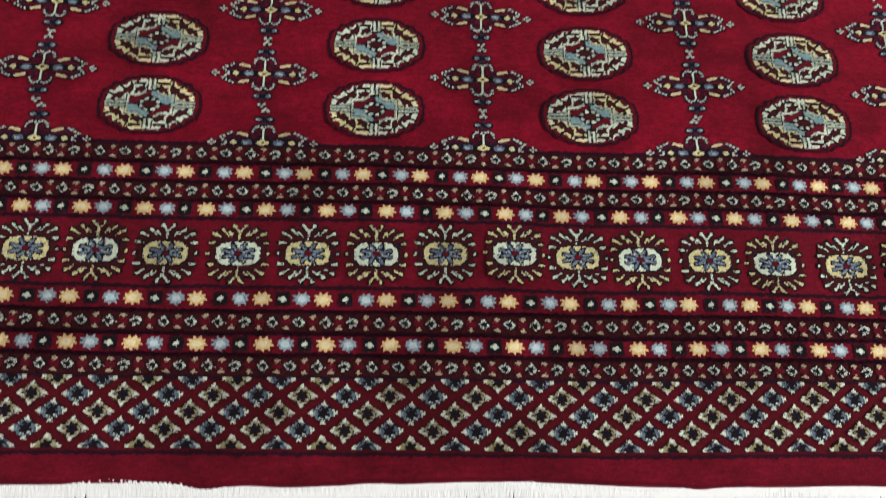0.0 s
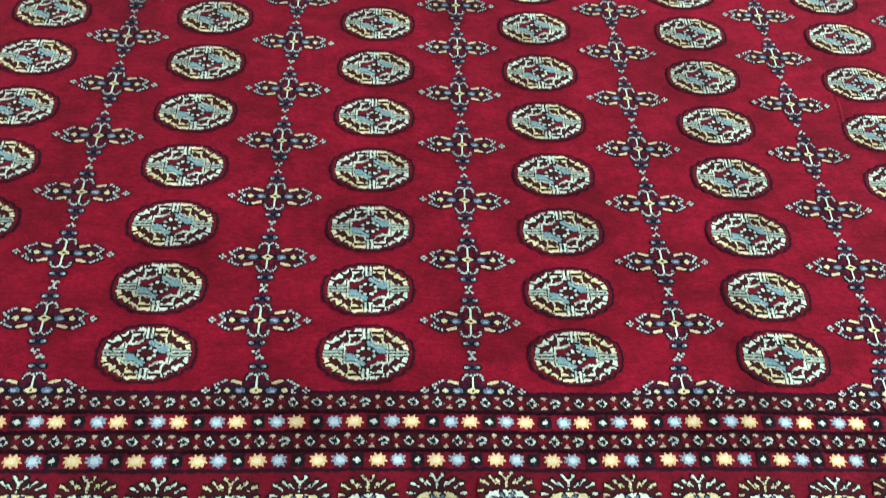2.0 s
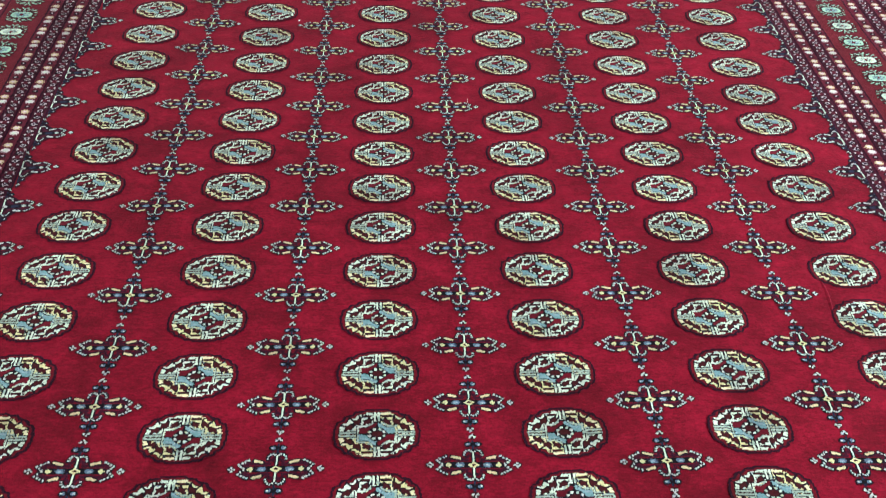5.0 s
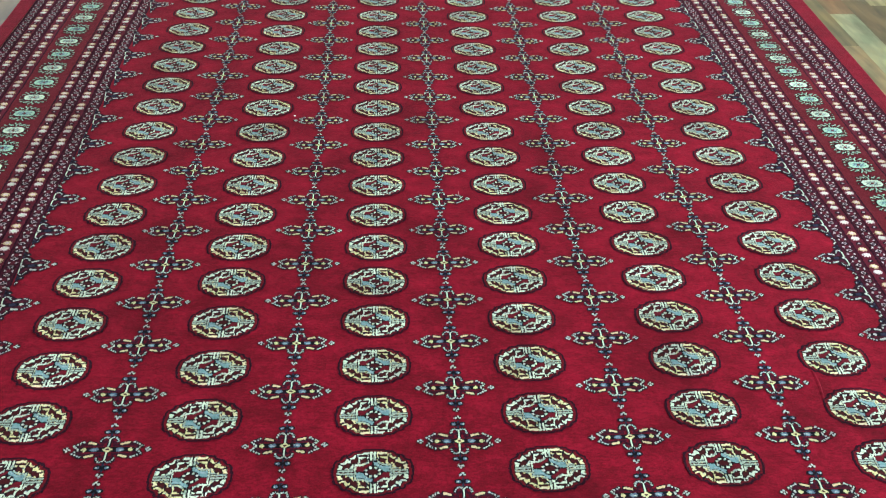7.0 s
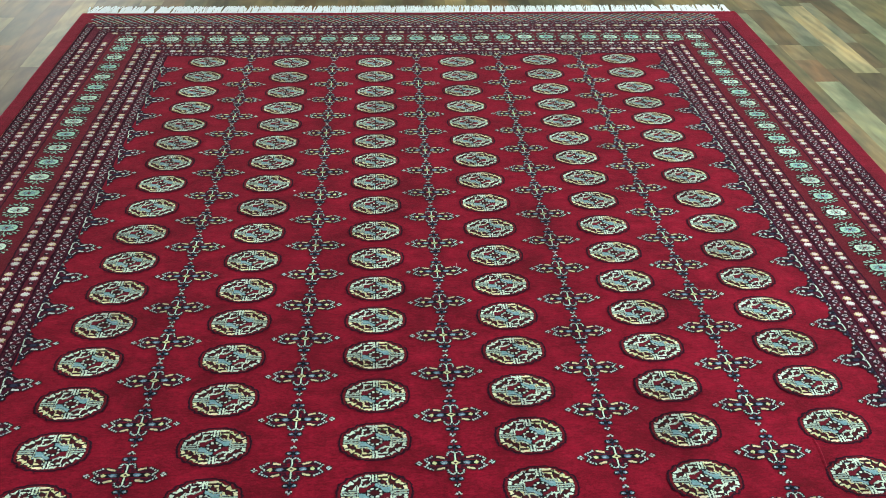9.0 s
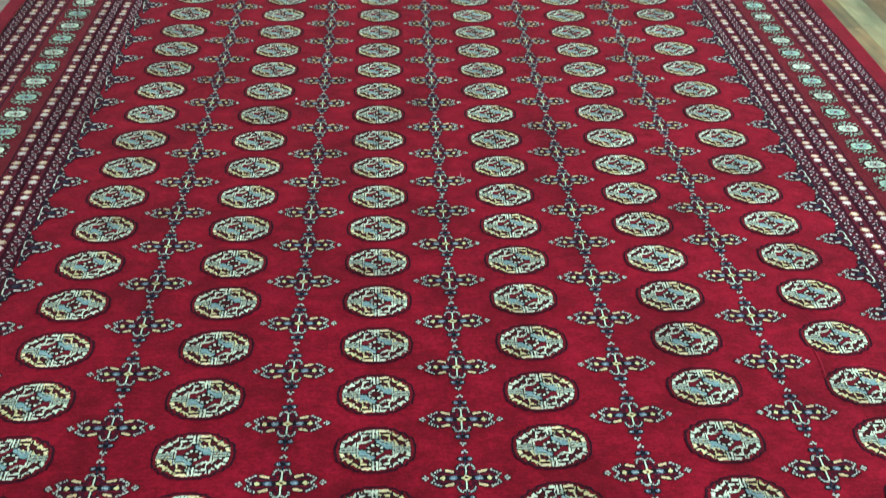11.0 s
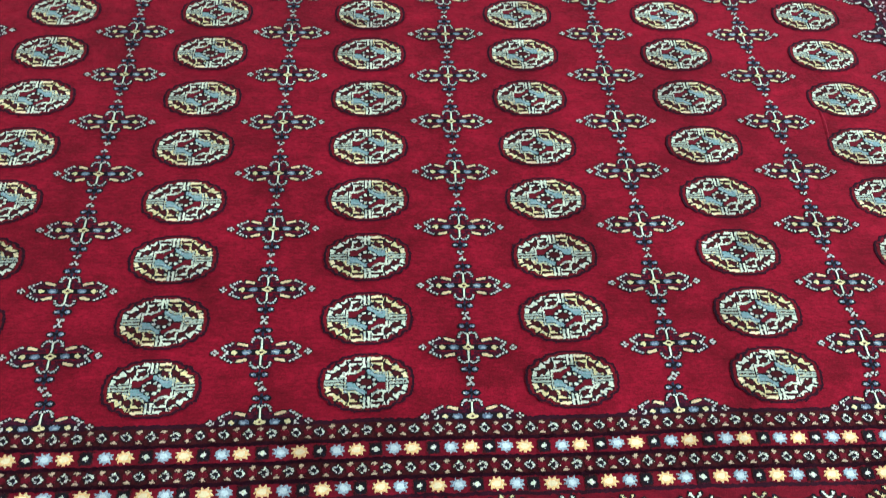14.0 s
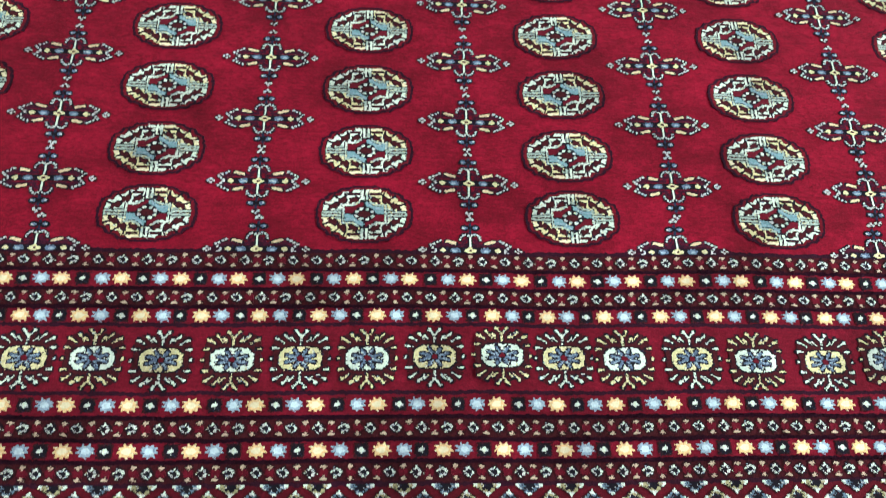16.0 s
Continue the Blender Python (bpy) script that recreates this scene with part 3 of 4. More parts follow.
def dark_line(x0, x1, y0, y1):
    """A thin line of dark knots, its edges a knot in or out here and there."""
    along_x = x1 - x0 > y1 - y0
    n = max(2, round(max(x1 - x0, y1 - y0) / 0.0035))
    v, f = [], []
    for i in range(n + 1):
        s = i / n
        for j in (0, 1):
            ragged = 0.0024 * noise.noise((s * n * 0.83, x0 * 50 + y0 * 70, j * 9.0)) + 0.0014 * noise.noise((s * n * 0.09, x0 * 30 + y0 * 90, 3.0))
            x, y = (x0 + (x1 - x0) * s, (y0, y1)[j] + ragged) if along_x else ((x0, x1)[j] + ragged, y0 + (y1 - y0) * s)
            v.append(surface(x, y, 0.001))
        if i:
            k = 2 * i
            f.append((k - 2, k, k + 1, k - 1) if along_x else (k - 2, k - 1, k + 1, k))
    return mesh_object("dark_line", v, f, [DYES[LINE]], None, rug, "thin ragged line of dark plum knots")


FX0, FX1, FY0, FY1 = FIELD


def left(d):
    """x of a border line that lies d outside the field; the long sides run a little wider than the ends."""
    return FX0 - 1.165 * d


def right(d):
    return FX1 + 1.215 * d


BANDS = [  # name, from, to (off the field's edge), ground dye
    ("guard_band", 0.000, 0.027, MAROON), ("star_band", 0.027, 0.054, CRIMSON), ("guard_band", 0.054, 0.0795, MAROON),
    ("star_band", 0.0795, 0.1045, CRIMSON), ("main_border", 0.1045, 0.195, CRIMSON), ("star_band", 0.195, 0.2255, CRIMSON),
    ("guard_band", 0.2255, 0.2535, MAROON), ("star_band", 0.2535, 0.2795, CRIMSON), ("guard_band", 0.2795, 0.3065, MAROON)]
LATTICE, EDGE = (0.3065, 0.3935), 0.417
OUT_X0, OUT_X1 = -1.283, 1.309
OUT_Y0, OUT_Y1 = FY0 - EDGE, FY1 + EDGE

sheet("field", FX0, FX1, FY0, FY1, RED, "crimson wool pile field")
for name, d0, d1, dye in BANDS:
    x0, x1 = left(d1), right(d1)
    # star bands and main border get darker grounds along the sides and far end
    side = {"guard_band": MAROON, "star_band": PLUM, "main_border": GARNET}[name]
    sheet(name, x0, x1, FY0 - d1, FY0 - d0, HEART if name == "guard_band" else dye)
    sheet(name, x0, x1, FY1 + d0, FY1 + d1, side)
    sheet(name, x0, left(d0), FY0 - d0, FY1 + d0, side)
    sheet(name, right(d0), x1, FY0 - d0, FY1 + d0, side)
    # dark lines along both edges of the band
    if name != "main_border":
        for d in (d0, d1):
            a, b = left(d), right(d)
            for p in ((a, b, FY0 - d - 0.0026, FY0 - d + 0.0026), (a, b, FY1 + d - 0.0017, FY1 + d + 0.0017),
                      (a - 0.0018, a + 0.0018, FY0 - d, FY1 + d), (b - 0.0018, b + 0.0018, FY0 - d, FY1 + d)):
                dark_line(*p)
LX0, LX1 = left(0.3105), right(0.3065)
# near panel and edging are darker: the pile's steep-view dimness is put into colour
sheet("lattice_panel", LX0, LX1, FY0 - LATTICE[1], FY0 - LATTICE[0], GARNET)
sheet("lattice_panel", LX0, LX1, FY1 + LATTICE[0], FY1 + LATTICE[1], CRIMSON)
sheet("edging", OUT_X0, OUT_X1, OUT_Y0, FY0 - LATTICE[1], CRIMSON, step=0.012)
sheet("edging", OUT_X0, OUT_X1, FY1 + LATTICE[1], OUT_Y1, RED)
sheet("edging", OUT_X0, LX0, FY0 - LATTICE[1], FY1 + LATTICE[1], CRIMSON)
sheet("edging", LX1, OUT_X1, FY0 - LATTICE[1], FY1 + LATTICE[1], CRIMSON)
for ya in (FY0 - LATTICE[1], FY1 + LATTICE[1]):
    dark_line(LX0, LX1, ya - 0.0018, ya + 0.0018)


def rug_rim():
    """The rounded outer rim, from the top of the pile down to the floor."""
    prof = [(-0.007, -0.0009), (0.0, 0.0), (0.003, -0.001), (0.005, -0.004), (0.005, FLOOR_Z)]
    loop = []
    n = 220
    for i in range(n):
        loop.append((OUT_X0 + (OUT_X1 - OUT_X0) * i / n, OUT_Y0, 0, -1))
    for i in range(n):
        loop.append((OUT_X1, OUT_Y0 + (OUT_Y1 - OUT_Y0) * i / n, 1, 0))
    for i in range(n):
        loop.append((OUT_X1 - (OUT_X1 - OUT_X0) * i / n, OUT_Y1, 0, 1))
    for i in range(n):
        loop.append((OUT_X0, OUT_Y1 - (OUT_Y1 - OUT_Y0) * i / n, -1, 0))
    v, f = [], []
    for x, y, ox, oy in loop:
        a, b, z = surface(x, y)
        for o, dz in prof:
            v.append((a + ox * o, b + oy * o, dz if dz == FLOOR_Z else z + dz))
    m, k = len(loop), len(prof)
    for i in range(m):
        for j in range(k - 1):
            f.append((i * k + j, i * k + j + 1, (i + 1) % m * k + j + 1, (i + 1) % m * k + j))
    return mesh_object("rim", v, f, [DYES[WINE]], None, rug, "", True)


rug_rim()


def crease(x0, y0, x1, y1):
    """A short fold that the pile kept from lying folded: a low rounded ridge."""
    n, v, f = 24, [], []
    ux, uy = x1 - x0, y1 - y0
    l = math.hypot(ux, uy)
    for i in range(n + 1):
        s = i / n
        k = math.sin(math.pi * s)
        w = 0.001 + 0.0035 * k
        bend = 0.004 * math.sin(s * 5.0)
        for j, h in ((-1, -0.0006), (-0.45, 0.6), (0.0, 1.0), (0.45, 0.6), (1, -0.0006)):
            x, y = x0 + ux * s - uy / l * (j * w + bend), y0 + uy * s + ux / l * (j * w + bend)
            a, b, z = surface(x, y)
            v.append((a, b, z + (0.0022 * k * h if h > 0 else -0.0006)))
    for i in range(n):
        for j in range(4):
            a = i * 5 + j
            f.append((a, a + 1, a + 6, a + 5))
    return mesh_object("crease", v, f, [DYES[RED]], None, rug, "faint fold line in the pile", True)


crease(0.667, 0.565, 0.665, 0.436)

# guls
GULS = [stamp_mesh("gul", gul_chart(11 + k)) for k in range(4)]
for r in range(ROWS_N):
    for c in range(COLUMNS):
        place("gul", GULS[(r * 5 + c * 3 + r // 4) % 4], (c - 2.5) * COLUMN, r * ROW)

# secondary crosses between them, whole inside and cut along the field's edges
CROSS = [stamp_mesh("cross_motif", cross_chart(31 + k)) for k in range(3)]
SCALLOP = [(-4, -150), (10, -150), (16, -112), (34, -84), (62, -62), (92, -42), (112, 0), (92, 42), (62, 62), (34, 84), (16, 112), (10, 150), (-4, 150)]
SWELL = [(-248, 4), (-248, -3), (-190, -12), (-120, -24), (-50, -30), (50, -30), (120, -24), (190, -12), (248, -3), (248, 4)]
HALF_RIGHT = stamp_mesh("cross_motif", cross_chart(41, lambda X, Y: X > -0.001, [SCALLOP], True))
HALF_LEFT = stamp_mesh("cross_motif", cross_chart(42, lambda X, Y: X < 0.001, [[(-x, y) for x, y in SCALLOP]], True))
HALF_TOP = stamp_mesh("cross_motif", cross_chart(43, lambda X, Y: Y > -0.0035, [SWELL]))
HALF_LOW = stamp_mesh("cross_motif", cross_chart(44, lambda X, Y: Y < 0.0035, [[(x, -y) for x, y in SWELL]]))
for r in range(ROWS_N - 1):
    y = (r + 0.5) * ROW
    for c in range(COLUMNS - 1):
        place("cross_motif", CROSS[(r + 2 * c) % 3], (c - 2) * COLUMN, y)
    place("cross_motif", HALF_RIGHT, FX0 + 0.003, y)
    place("cross_motif", HALF_LEFT, FX1 - 0.003, y)
for c in range(COLUMNS - 1):
    place("cross_motif", HALF_TOP, (c - 2) * COLUMN, FY0 + 0.0025)
    place("cross_motif", HALF_LOW, (c - 2) * COLUMN, FY1 - 0.0025)

# main border
WHITE_MED = [stamp_mesh("border_medallion", medallion_chart(IVORY, TAN, 51 + k)) for k in range(2)]
TAN_MED = [stamp_mesh("border_medallion", medallion_chart(TAN, IVORY, 56 + k)) for k in range(2)]
SIDE_WHITE = [stamp_mesh("border_medallion", medallion_chart(IVORY, MINT, 101 + k, -1, BLACK, GREEN)) for k in range(2)]
SIDE_TAN = [stamp_mesh("border_medallion", medallion_chart(MINT, MINT, 106 + k, -1, BLACK, TEAL)) for k in range(2)]
MID = 0.14975
# the weaver's slips along the near border, in millimetres
JOG = [(2, 0), (-1, 0), (-3, -2), (-1, -2), (-1.5, -1), (-3, -1), (-2.5, 1), (-1, 3), (-6, 1), (-12, -1), (-9, -2), (-10, -4), (-1.5, -4)]
for i in range(-6, 20):
    kind = TAN_MED if i % 2 == 0 else WHITE_MED
    jx, jy = JOG[i] if 0 <= i < len(JOG) else (0, 0)
    place("border_medallion", kind[i // 2 % 2], -0.5656 + 0.0861 * i + 0.001 * jx, FY0 - MID + 0.001 * jy)
for i in range(27):
    kind = SIDE_WHITE if i % 2 == 0 else SIDE_TAN
    place("border_medallion", kind[i // 2 % 2], left(MID) - 0.004 + 2.121 * i / 26, FY1 + MID, 0, 0.95, 1.04)
for x, y0 in ((left(MID) - 0.004, 1.674), (right(MID) + 0.005, 1.591)):
    for k in range(-22, 12):
        y = y0 + 0.0795 * k
        if FY0 - MID + 0.06 < y < FY1 + MID - 0.05:
            kind = SIDE_WHITE if k % 2 == 0 else SIDE_TAN
            place("border_medallion", kind[k // 2 % 2], x, y, 0, 0.92, 0.88)

# star bands: gold star, pale blue star, dark tile with a white dot
G_CH, B_CH, D_CH = [[f(k) for k in range(2)] for f in (lambda k: star_chart(GOLD, CREAM, 61 + k), lambda k: star_chart(PALE, ICE, 66 + k, 11.6), lambda k: dot_tile_chart(71 + k))]
STAR_MESH = [[stamp_mesh(n, c) for c in cs] for n, cs in (("gold_star", G_CH), ("blue_star", B_CH), ("dot_tile", D_CH))]
SIDE_STAR = [[c.arrays() for c in cs] for cs in ([star_chart(PEACH, BLUSH, 121 + k) for k in range(2)], [star_chart(BLUSH, IVORY, 126 + k) for k in range(2)],
                                              [side_dot_chart(131 + k) for k in range(2)])]
STAR_NAMES = ("gold_star", "blue_star", "dot_tile")
PERIOD = 0.0757
STARS = [(0.0405, -0.4612, (0.0, -0.0255, 0.0265)), (0.092, -0.4294, (0.0, 0.0265, -0.0255)),
         (0.21025, -0.1245, (0.0, -0.0255, 0.0265)), (0.2665, -0.1185, (0.0, 0.0265, -0.0255))]
for d, phase, steps in STARS:
    a, b = left(d), right(d)
    rest = []
    k0 = math.ceil((a - phase) / PERIOD)
    for k in range(k0, math.floor((b - phase) / PERIOD) + 1):
        for s, step in enumerate(steps):
            x = phase + k * PERIOD + step + 0.001 * math.sin(k * 2.3 + s)
            if a < x < b:
                place(STAR_NAMES[s], STAR_MESH[s][k % 2], x, FY0 - d)
                rest.append((SIDE_STAR[s][k % 2], x, FY1 + d, 0, 1, 0.9))
    for x, y0 in ((a, 1.698), (b, 1.704)):
        for k in range(-34, 14):
            for s, step in enumerate((0.0085, -0.0095, -0.0285)):
                y = y0 + 0.0561 * k + step + 0.001 * math.sin(k * 1.9 + s)
                if FY0 - d < y < FY1 + d - 0.01:
                    rest.append((SIDE_STAR[s][k % 2], x, y, 0, 0.86 if s < 2 else 0.8, 0.78))
    joined("star_pattern", rest)

# guard bands
GUARD_ARR = [guard_chart(81 + k).mottle().arrays() for k in range(4)]
SIDE_GUARD_ARR = [guard_chart(86 + k, MAUVE, MAUVE).mottle().arrays() for k in range(4)]
for d, phase in ((0.0135, -0.4950), (0.0668, -0.4695), (0.2395, -0.1325), (0.293, -0.1395)):
    rest, p = [], 0.0319
    a, b = left(d), right(d)
    for k in range(math.ceil((a - phase) / p), math.floor((b - phase) / p) + 1):
        rest.append((GUARD_ARR[k % 4], phase + k * p, FY0 - d, 0, 1, 1))
        rest.append((SIDE_GUARD_ARR[(k + 1) % 4], phase + k * p, FY1 + d, 0, 1, 1))
    n = int((FY1 - FY0 + 2 * d) / 0.0242)
    for k in range(1, n):
        y = FY0 - d + (k + 0.4) * 0.0242
        rest.append((SIDE_GUARD_ARR[k % 4], a, y, 90, 0.74, 1.08))
        rest.append((SIDE_GUARD_ARR[(k + 2) % 4], b, y, -90, 0.74, 1.08))
    joined("guard_pattern", rest)

# lattice panels of small diamonds at both ends
LW, LH = 0.0510, 0.0198
LAT = {}
for key, dye in (("blue", SLATE), ("tan", OLIVE)):
    for part_of, clip in (("whole", None), ("upper", lambda X, Y: Y > -0.001), ("lower", lambda X, Y: Y < 0.001)):
        LAT[key, part_of] = lattice_chart(dye, 91 + len(LAT), clip)
LAT_MESH = {k: stamp_mesh("lattice_diamond", c) for k, c in LAT.items()}
LAT_ARR = {k: c.arrays() for k, c in LAT.items()}
rest = []
for j in range(5):
    d = 0.0015 + LATTICE[0] + j * LH
    part_of = {0: "lower", 4: "upper"}.get(j, "whole")
    for k in range(-26, 28):
        x = -0.1683 + LW * (k + (0.5 if j % 2 == 0 else 0.0))
        if not LX0 + 0.02 < x < LX1 - 0.02:
            continue
        dye = "blue" if (k + (j + 1) // 2 + j) % 2 == 0 else "tan"
        place("lattice_diamond", LAT_MESH[dye, part_of], x, FY0 - d)
        flip = {"lower": "upper", "upper": "lower"}.get(part_of, "whole")
        rest.append((LAT_ARR[dye, flip], x, FY1 + d, 0, 1, 1))
joined("lattice_pattern", rest)


def fringe(y_end, way):
    """Knotted cotton warp ends: a thin woven hem and close-lying twisted strands."""
    rng = random.Random(5 if way < 0 else 6)
    v, f = [], []

    def ribbon(pts, w):
        k0 = len(v)
        for i, (x, y, z) in enumerate(pts):
            t = w * (1.0 - 0.35 * i / len(pts))
            v.extend([(x - t, y, z - 0.0008), (x - t * 0.5, y, z + 0.0008), (x + t * 0.5, y, z + 0.0008), (x + t, y, z - 0.0008)])
        for i in range(len(pts) - 1):
            for j in range(3):
                a = k0 + i * 4 + j
                f.append((a, a + 1, a + 5, a + 4))

    n = 320
    for i in range(n + 1):      # the woven hem
        x = OUT_X0 + 0.003 + (OUT_X1 - OUT_X0 - 0.006) * i / n
        a, b, z = surface(x, y_end)
        w = 0.0034 * math.sin(x * 17 + 2) + 0.0015 * math.sin(x * 57 + 1) + rng.gauss(0, 0.0004)
        v.extend([(a, b - way * 0.006, -0.0065), (a, b + way * 0.0055 + w, z - 0.0030), (a, b + way * 0.015 + w, -0.0058)])
    for i in range(n):
        for j in range(2):
            f.append((i * 3 + j, i * 3 + j + 1, i * 3 + j + 4, i * 3 + j + 3))
    x = OUT_X0 + 0.006
    while x < OUT_X1 - 0.006:      # bundles of warp ends, drawn together at the hem and spreading below it
        wave = 0.0034 * math.sin(x * 17 + 2) + 0.0015 * math.sin(x * 57 + 1)
        lean, gap = rng.gauss(0.003, 0.005), rng.uniform(0.0046, 0.0068)
        for off in (-0.5, -0.17, 0.17, 0.5):
            length, stray = rng.uniform(0.075, 0.10), rng.gauss(0, 0.0003)
            pts = []
            for s in (0.0, 0.04, 0.08, 0.13, 0.2, 0.5, 1.0):
                spread = 0.3 + 0.7 * min(1.0, s / 0.13)
                a, b, z = surface(x + off * gap * spread + lean * s * (1 + s) + stray * 10 * s, y_end)
                pts.append((a, b + way * (length * s + 0.004) + wave * (1 - s), max(FLOOR_Z + 0.002, -0.0036 - 0.03 * s) + rng.uniform(0, 0.001)))
            ribbon(pts, rng.uniform(0.0016, 0.0023))
        x += gap
    ob = mesh_object("fringe", v, f, [COTTON], None, rug, "white cotton fringe strands", True)
    ob["kind"] = "stuff"


fringe(OUT_Y0, -1)
fringe(OUT_Y1, 1)


# ---------------------------------------------------------------- the room
T = 0.12
tagged(box("wall_south", ROOM_X0 - T, ROOM_X1 + T, ROOM_Y0 - T, ROOM_Y0, FLOOR_Z, ROOM_H, PLASTER), "plain off-white painted wall behind the rug", "wall", kind="structure")
# opening and frame added out of view, to hold the lamp for the floor sheen
WX0, WX1, WZ0, WZ1 = -3.55, -2.05, 0.8, 2.3
nv, nf = [], []
for p in ((ROOM_X0 - T, WX0, FLOOR_Z, ROOM_H), (WX1, ROOM_X1 + T, FLOOR_Z, ROOM_H), (WX0, WX1, FLOOR_Z, WZ0), (WX0, WX1, WZ1, ROOM_H)):
    v, f = box_arrays(p[0], p[1], ROOM_Y1, ROOM_Y1 + T, p[2], p[3])
    nf += [tuple(i + len(nv) for i in q) for q in f]
    nv += v
tagged(mesh_object("wall_north", nv, nf, [PLASTER]), "plain off-white painted wall with a window opening", "wall", kind="structure")
window = new("assumed_window")
window.location = ((WX0 + WX1) / 2, ROOM_Y1 + 0.08, WZ0)
tagged(window, "assumed white framed window, out of view, added for its light", "window", kind="structure")
for p in ((WX0, WX0 + 0.05, WZ0, WZ1), (WX1 - 0.05, WX1, WZ0, WZ1), (WX0 + 0.05, WX1 - 0.05, WZ0, WZ0 + 0.05), (WX0 + 0.05, WX1 - 0.05, WZ1 - 0.05, WZ1)):
    ob = box("frame_bar", p[0], p[1], ROOM_Y1 + 0.06, ROOM_Y1 + 0.10, p[2], p[3], METAL, window)
    ob.matrix_parent_inverse = Matrix.Translation(window.location).inverted()
tagged(box("wall_east", ROOM_X1, ROOM_X1 + T, ROOM_Y0, ROOM_Y1, FLOOR_Z, ROOM_H, PLASTER), "plain off-white painted side wall", "wall", kind="structure")
tagged(box("wall_west", ROOM_X0 - T, ROOM_X0, ROOM_Y0, ROOM_Y1, FLOOR_Z, ROOM_H, PLASTER), "plain off-white painted side wall", "wall", kind="structure")
tagged(box("ceiling", ROOM_X0, ROOM_X1, ROOM_Y0, ROOM_Y1, FLOOR_Z + ROOM_H - 0.05, FLOOR_Z + ROOM_H + 0.05, CEILING_PAINT), "plain white painted ceiling", "ceiling", kind="structure")

floor = box("floor", ROOM_X0, ROOM_X1, ROOM_Y0, ROOM_Y1, FLOOR_Z - 0.06, FLOOR_Z - 0.0025, JOINT)
tagged(floor, "wood-look floor of narrow mixed brown and grey strips", "floor", kind="structure")


def plank_arrays(x0, x1, y0, y1):
    g, c, z1, z0 = 0.0, 0.0002, FLOOR_Z, FLOOR_Z - 0.003
    v = [(x0 + g, y0 + g, z0), (x1 - g, y0 + g, z0), (x1 - g, y1 - g, z0), (x0 + g, y1 - g, z0),
         (x0 + g + c, y0 + g + c, z1), (x1 - g - c, y0 + g + c, z1), (x1 - g - c, y1 - g - c, z1), (x0 + g + c, y1 - g - c, z1)]
    return v, [(4, 5, 6, 7), (0, 1, 5, 4), (1, 2, 6, 5), (2, 3, 7, 6), (3, 0, 4, 7)]


rng = random.Random(21)
STRIP = 0.0885
SHOWN_X = (1.292, 1.88)      # the strips beside the rug that stand out one by one
SHOWN = [  # strip's edges, then from bottom to top: where each piece ends, and its tone
    (1.292, 1.379, ((1.86, "tan"), (2.41, "olive"), (2.74, "sage"), (3.2, "olive"))),
    (1.379, 1.468, ((1.52, "olive"), (2.09, "sage"), (2.27, "rust"), (2.41, "tan"), (2.78, "brown"), (3.2, "tan"))),
    (1.468, 1.556, ((1.74, "tan"), (2.195, "brown"), (2.40, "olive"), (2.9, "grey"), (3.2, "tan"))),
    (1.556, 1.650, ((1.95, "olive"), (2.158, "brown"), (2.82, "cream"), (3.2, "olive"))),
    (1.650, 1.702, ((2.2, "olive"), (2.43, "brown"), (2.86, "grey"), (3.2, "brown"))),
    (1.702, 1.800, ((2.12, "tan"), (2.52, "olive"), (3.2, "brown"))),
    (1.800, 1.880, ((2.38, "brown"), (2.95, "sage"), (3.2, "tan")))]
SHOWN_Y = (1.2, 3.2)
far_v, far_f = [], []
count = 0
for x0, x1, pieces in SHOWN:
    a = SHOWN_Y[0]
    for b, tone in pieces:
        v, f = plank_arrays(x0, x1, a, b)
        mesh_object("plank", v, f, [STRIP_TONES[tone]], None, floor)
        count += 1
        a = b


def lay(x0, x1, y0, y1):
    """One strip of the floor from y0 to y1, in pieces of uneven length."""
    global count
    y = y0 - rng.uniform(0.0, 0.6)
    while y < y1:
        l = rng.choice((0.34, 0.46, 0.58, 0.72, 0.9)) * rng.uniform(0.92, 1.08)
        a, b = max(y, y0), min(y + l, y1)
        if b - a > 0.02:
            v, f = plank_arrays(x0, x1, a, b)
            near = b > 0.9 and a < 4.2 and (1.25 < x0 < 2.6 or -2.4 < x0 < -1.35) or (2.7 < b and a < 3.4 and -1.35 <= x0 <= 1.25)
            if near and count < 300:
                mesh_object("plank", v, f, [PLANK], None, floor)
                count += 1
            else:
                k = len(far_v)
                far_v.extend(v)
                far_f.extend(tuple(i + k for i in q) for q in f)
        y += l


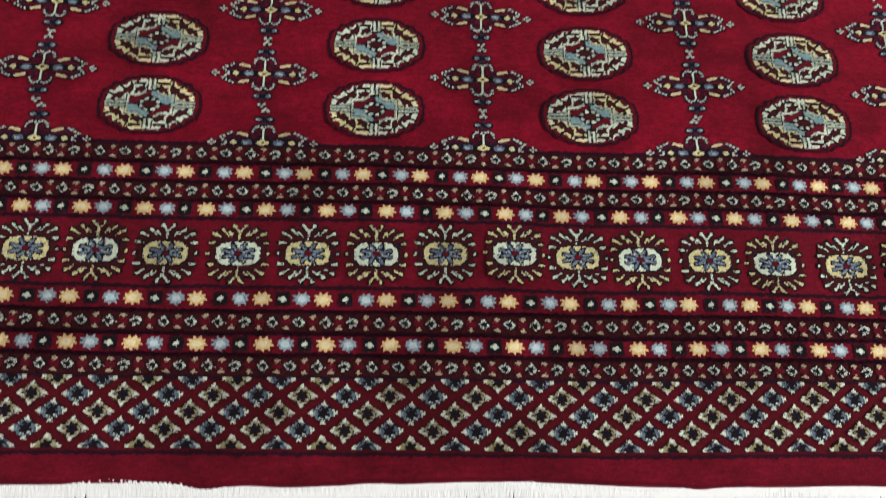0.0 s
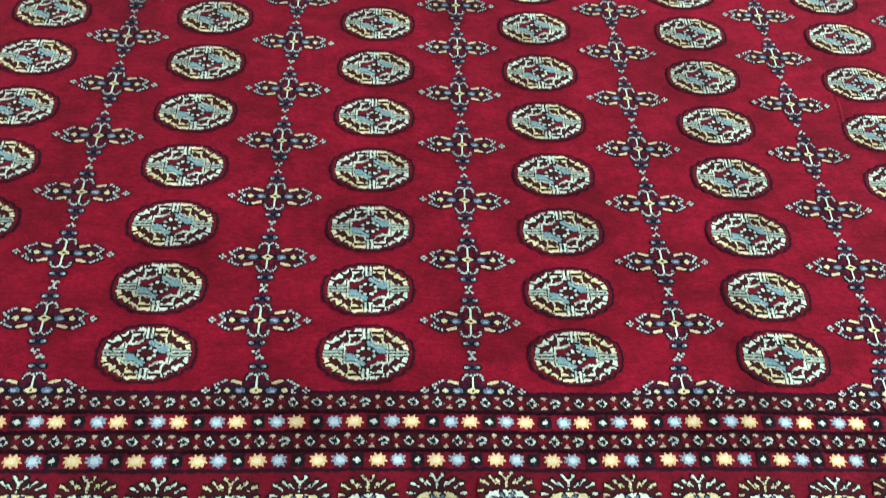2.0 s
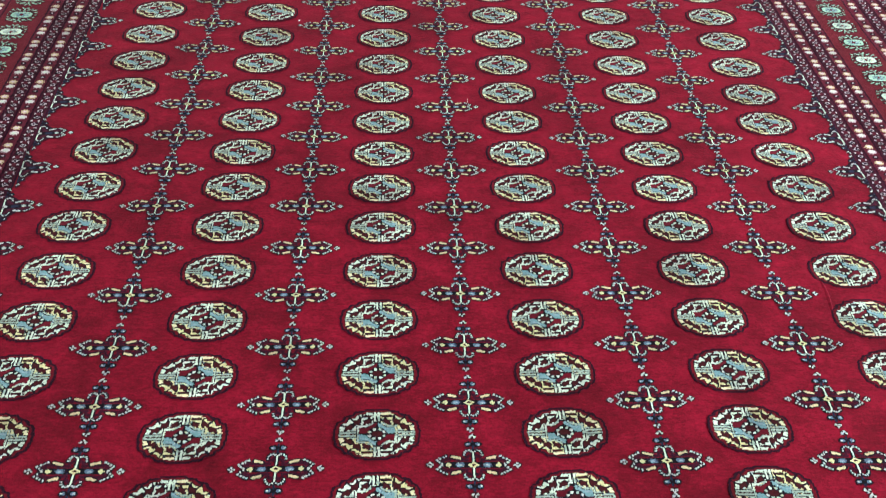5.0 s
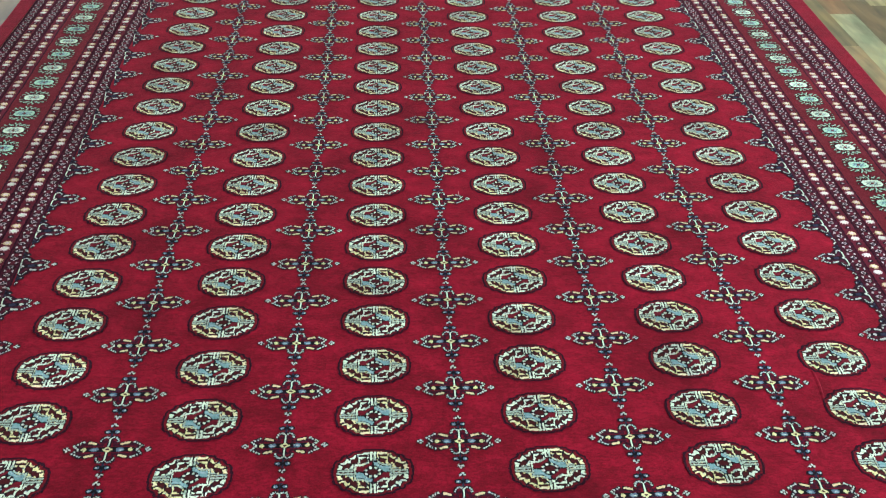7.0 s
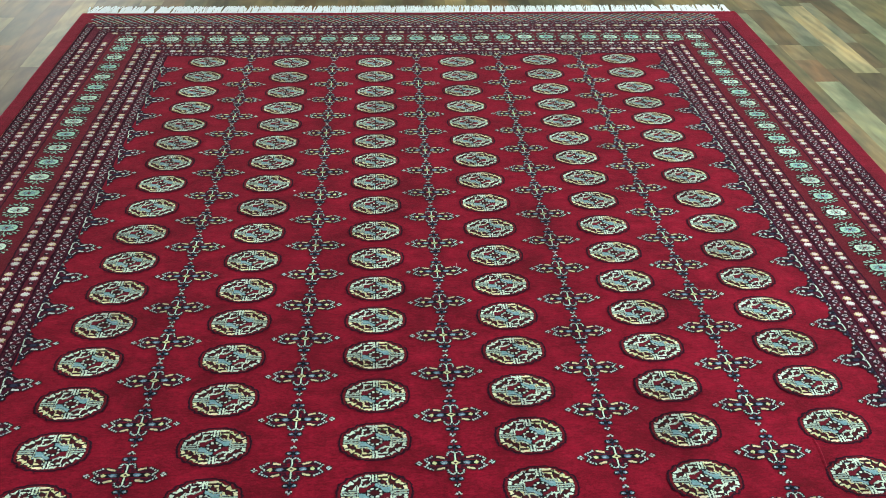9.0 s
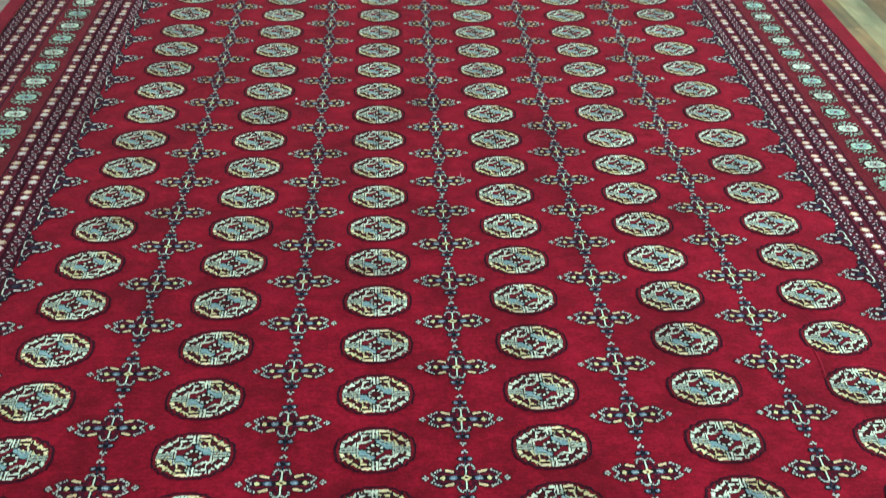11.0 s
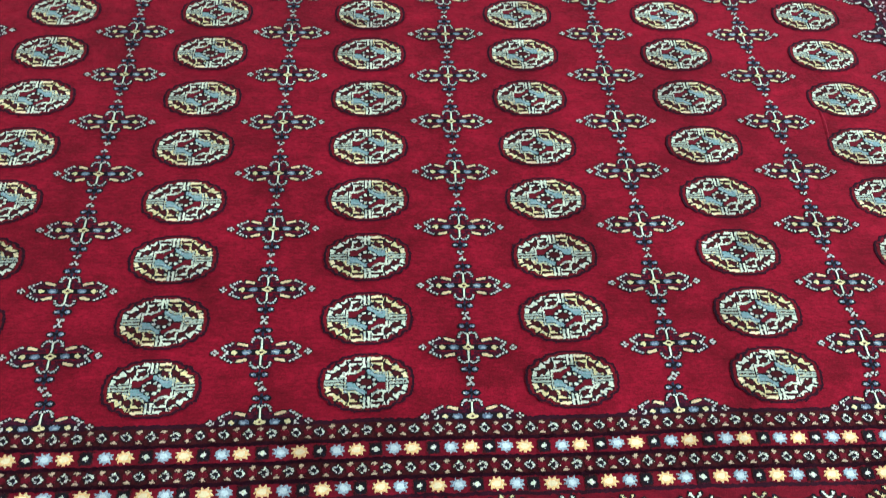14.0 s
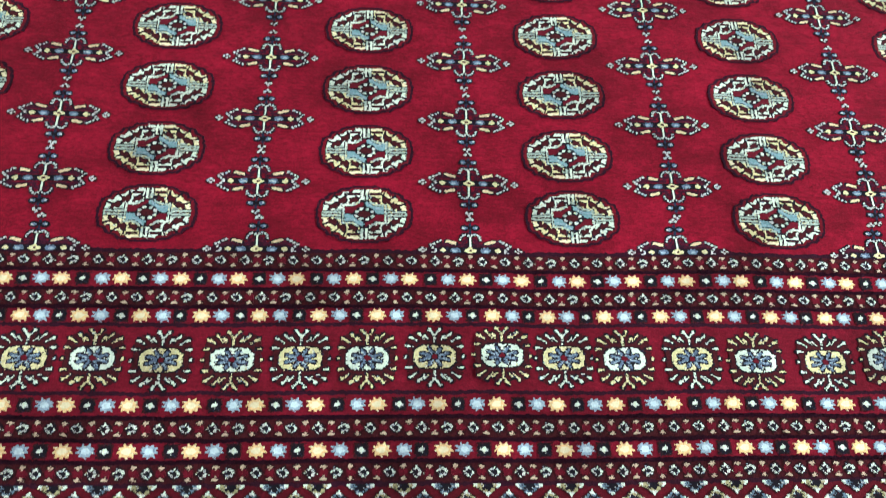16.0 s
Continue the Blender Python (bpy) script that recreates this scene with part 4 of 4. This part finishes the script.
x = SHOWN_X[0]
while x > ROOM_X0 + 0.01:
    lay(max(x - STRIP, ROOM_X0), x, ROOM_Y0, ROOM_Y1)
    x -= STRIP
for x0, x1, pieces in SHOWN:
    lay(x0, x1, ROOM_Y0, SHOWN_Y[0])
    lay(x0, x1, SHOWN_Y[1], ROOM_Y1)
x = SHOWN_X[1]
while x < ROOM_X1 - 0.01:
    lay(x, min(x + STRIP, ROOM_X1), ROOM_Y0, ROOM_Y1)
    x += STRIP
mesh_object("planks", far_v, far_f, [PLANK], None, floor)["kind"] = "stuff"


# ---------------------------------------------------------------- small bits on the rug
def lint(x, y):
    """A crumb of white fluff: a small uneven tuft."""
    a, b, z = surface(x, y, PILE)
    r = random.Random(3)
    bm = bmesh.new()
    bmesh.ops.create_icosphere(bm, subdivisions=2, radius=0.0019)
    for v in bm.verts:
        k = r.uniform(0.7, 1.25)
        v.co = Vector((v.co.x * k * 1.2, v.co.y * k, v.co.z * k * 0.7))
    me = bpy.data.meshes.new("lint")
    bm.to_mesh(me)
    bm.free()
    me.materials.append(COTTON)
    ob = new("lint", me)
    ob.location = (a, b, z + 0.0009)
    tagged(ob, "tiny crumb of white fluff lying on the red pile", "lint")


def loose_thread(x, y):
    """A short stiff fibre that sticks up out of the pile."""
    a, b, z = surface(x, y, PILE)
    pts = [(0.0, 0.0, -0.001), (0.0006, 0.003, 0.002), (0.0004, 0.007, 0.004), (0.0010, 0.011, 0.005)]
    v, f = [], []
    for i, (px, py, pz) in enumerate(pts):
        w = 0.0005 * (1 - 0.15 * i)
        v += [(a + px - w, b + py, z + pz), (a + px, b + py - w, z + pz + w), (a + px + w, b + py, z + pz), (a + px, b + py + w, z + pz - w)]
        if i:
            k = 4 * i
            f += [(k - 4 + j, k - 4 + (j + 1) % 4, k + (j + 1) % 4, k + j) for j in range(4)]
    f += [(3, 2, 1, 0), (12, 13, 14, 15)]
    tagged(mesh_object("loose_thread", v, f, [DYES[BLUSH]], None, None, "", True), "short pale fibre standing up out of the rug's pile", "thread")


lint(-0.360, 1.427)
loose_thread(0.048, 1.082)
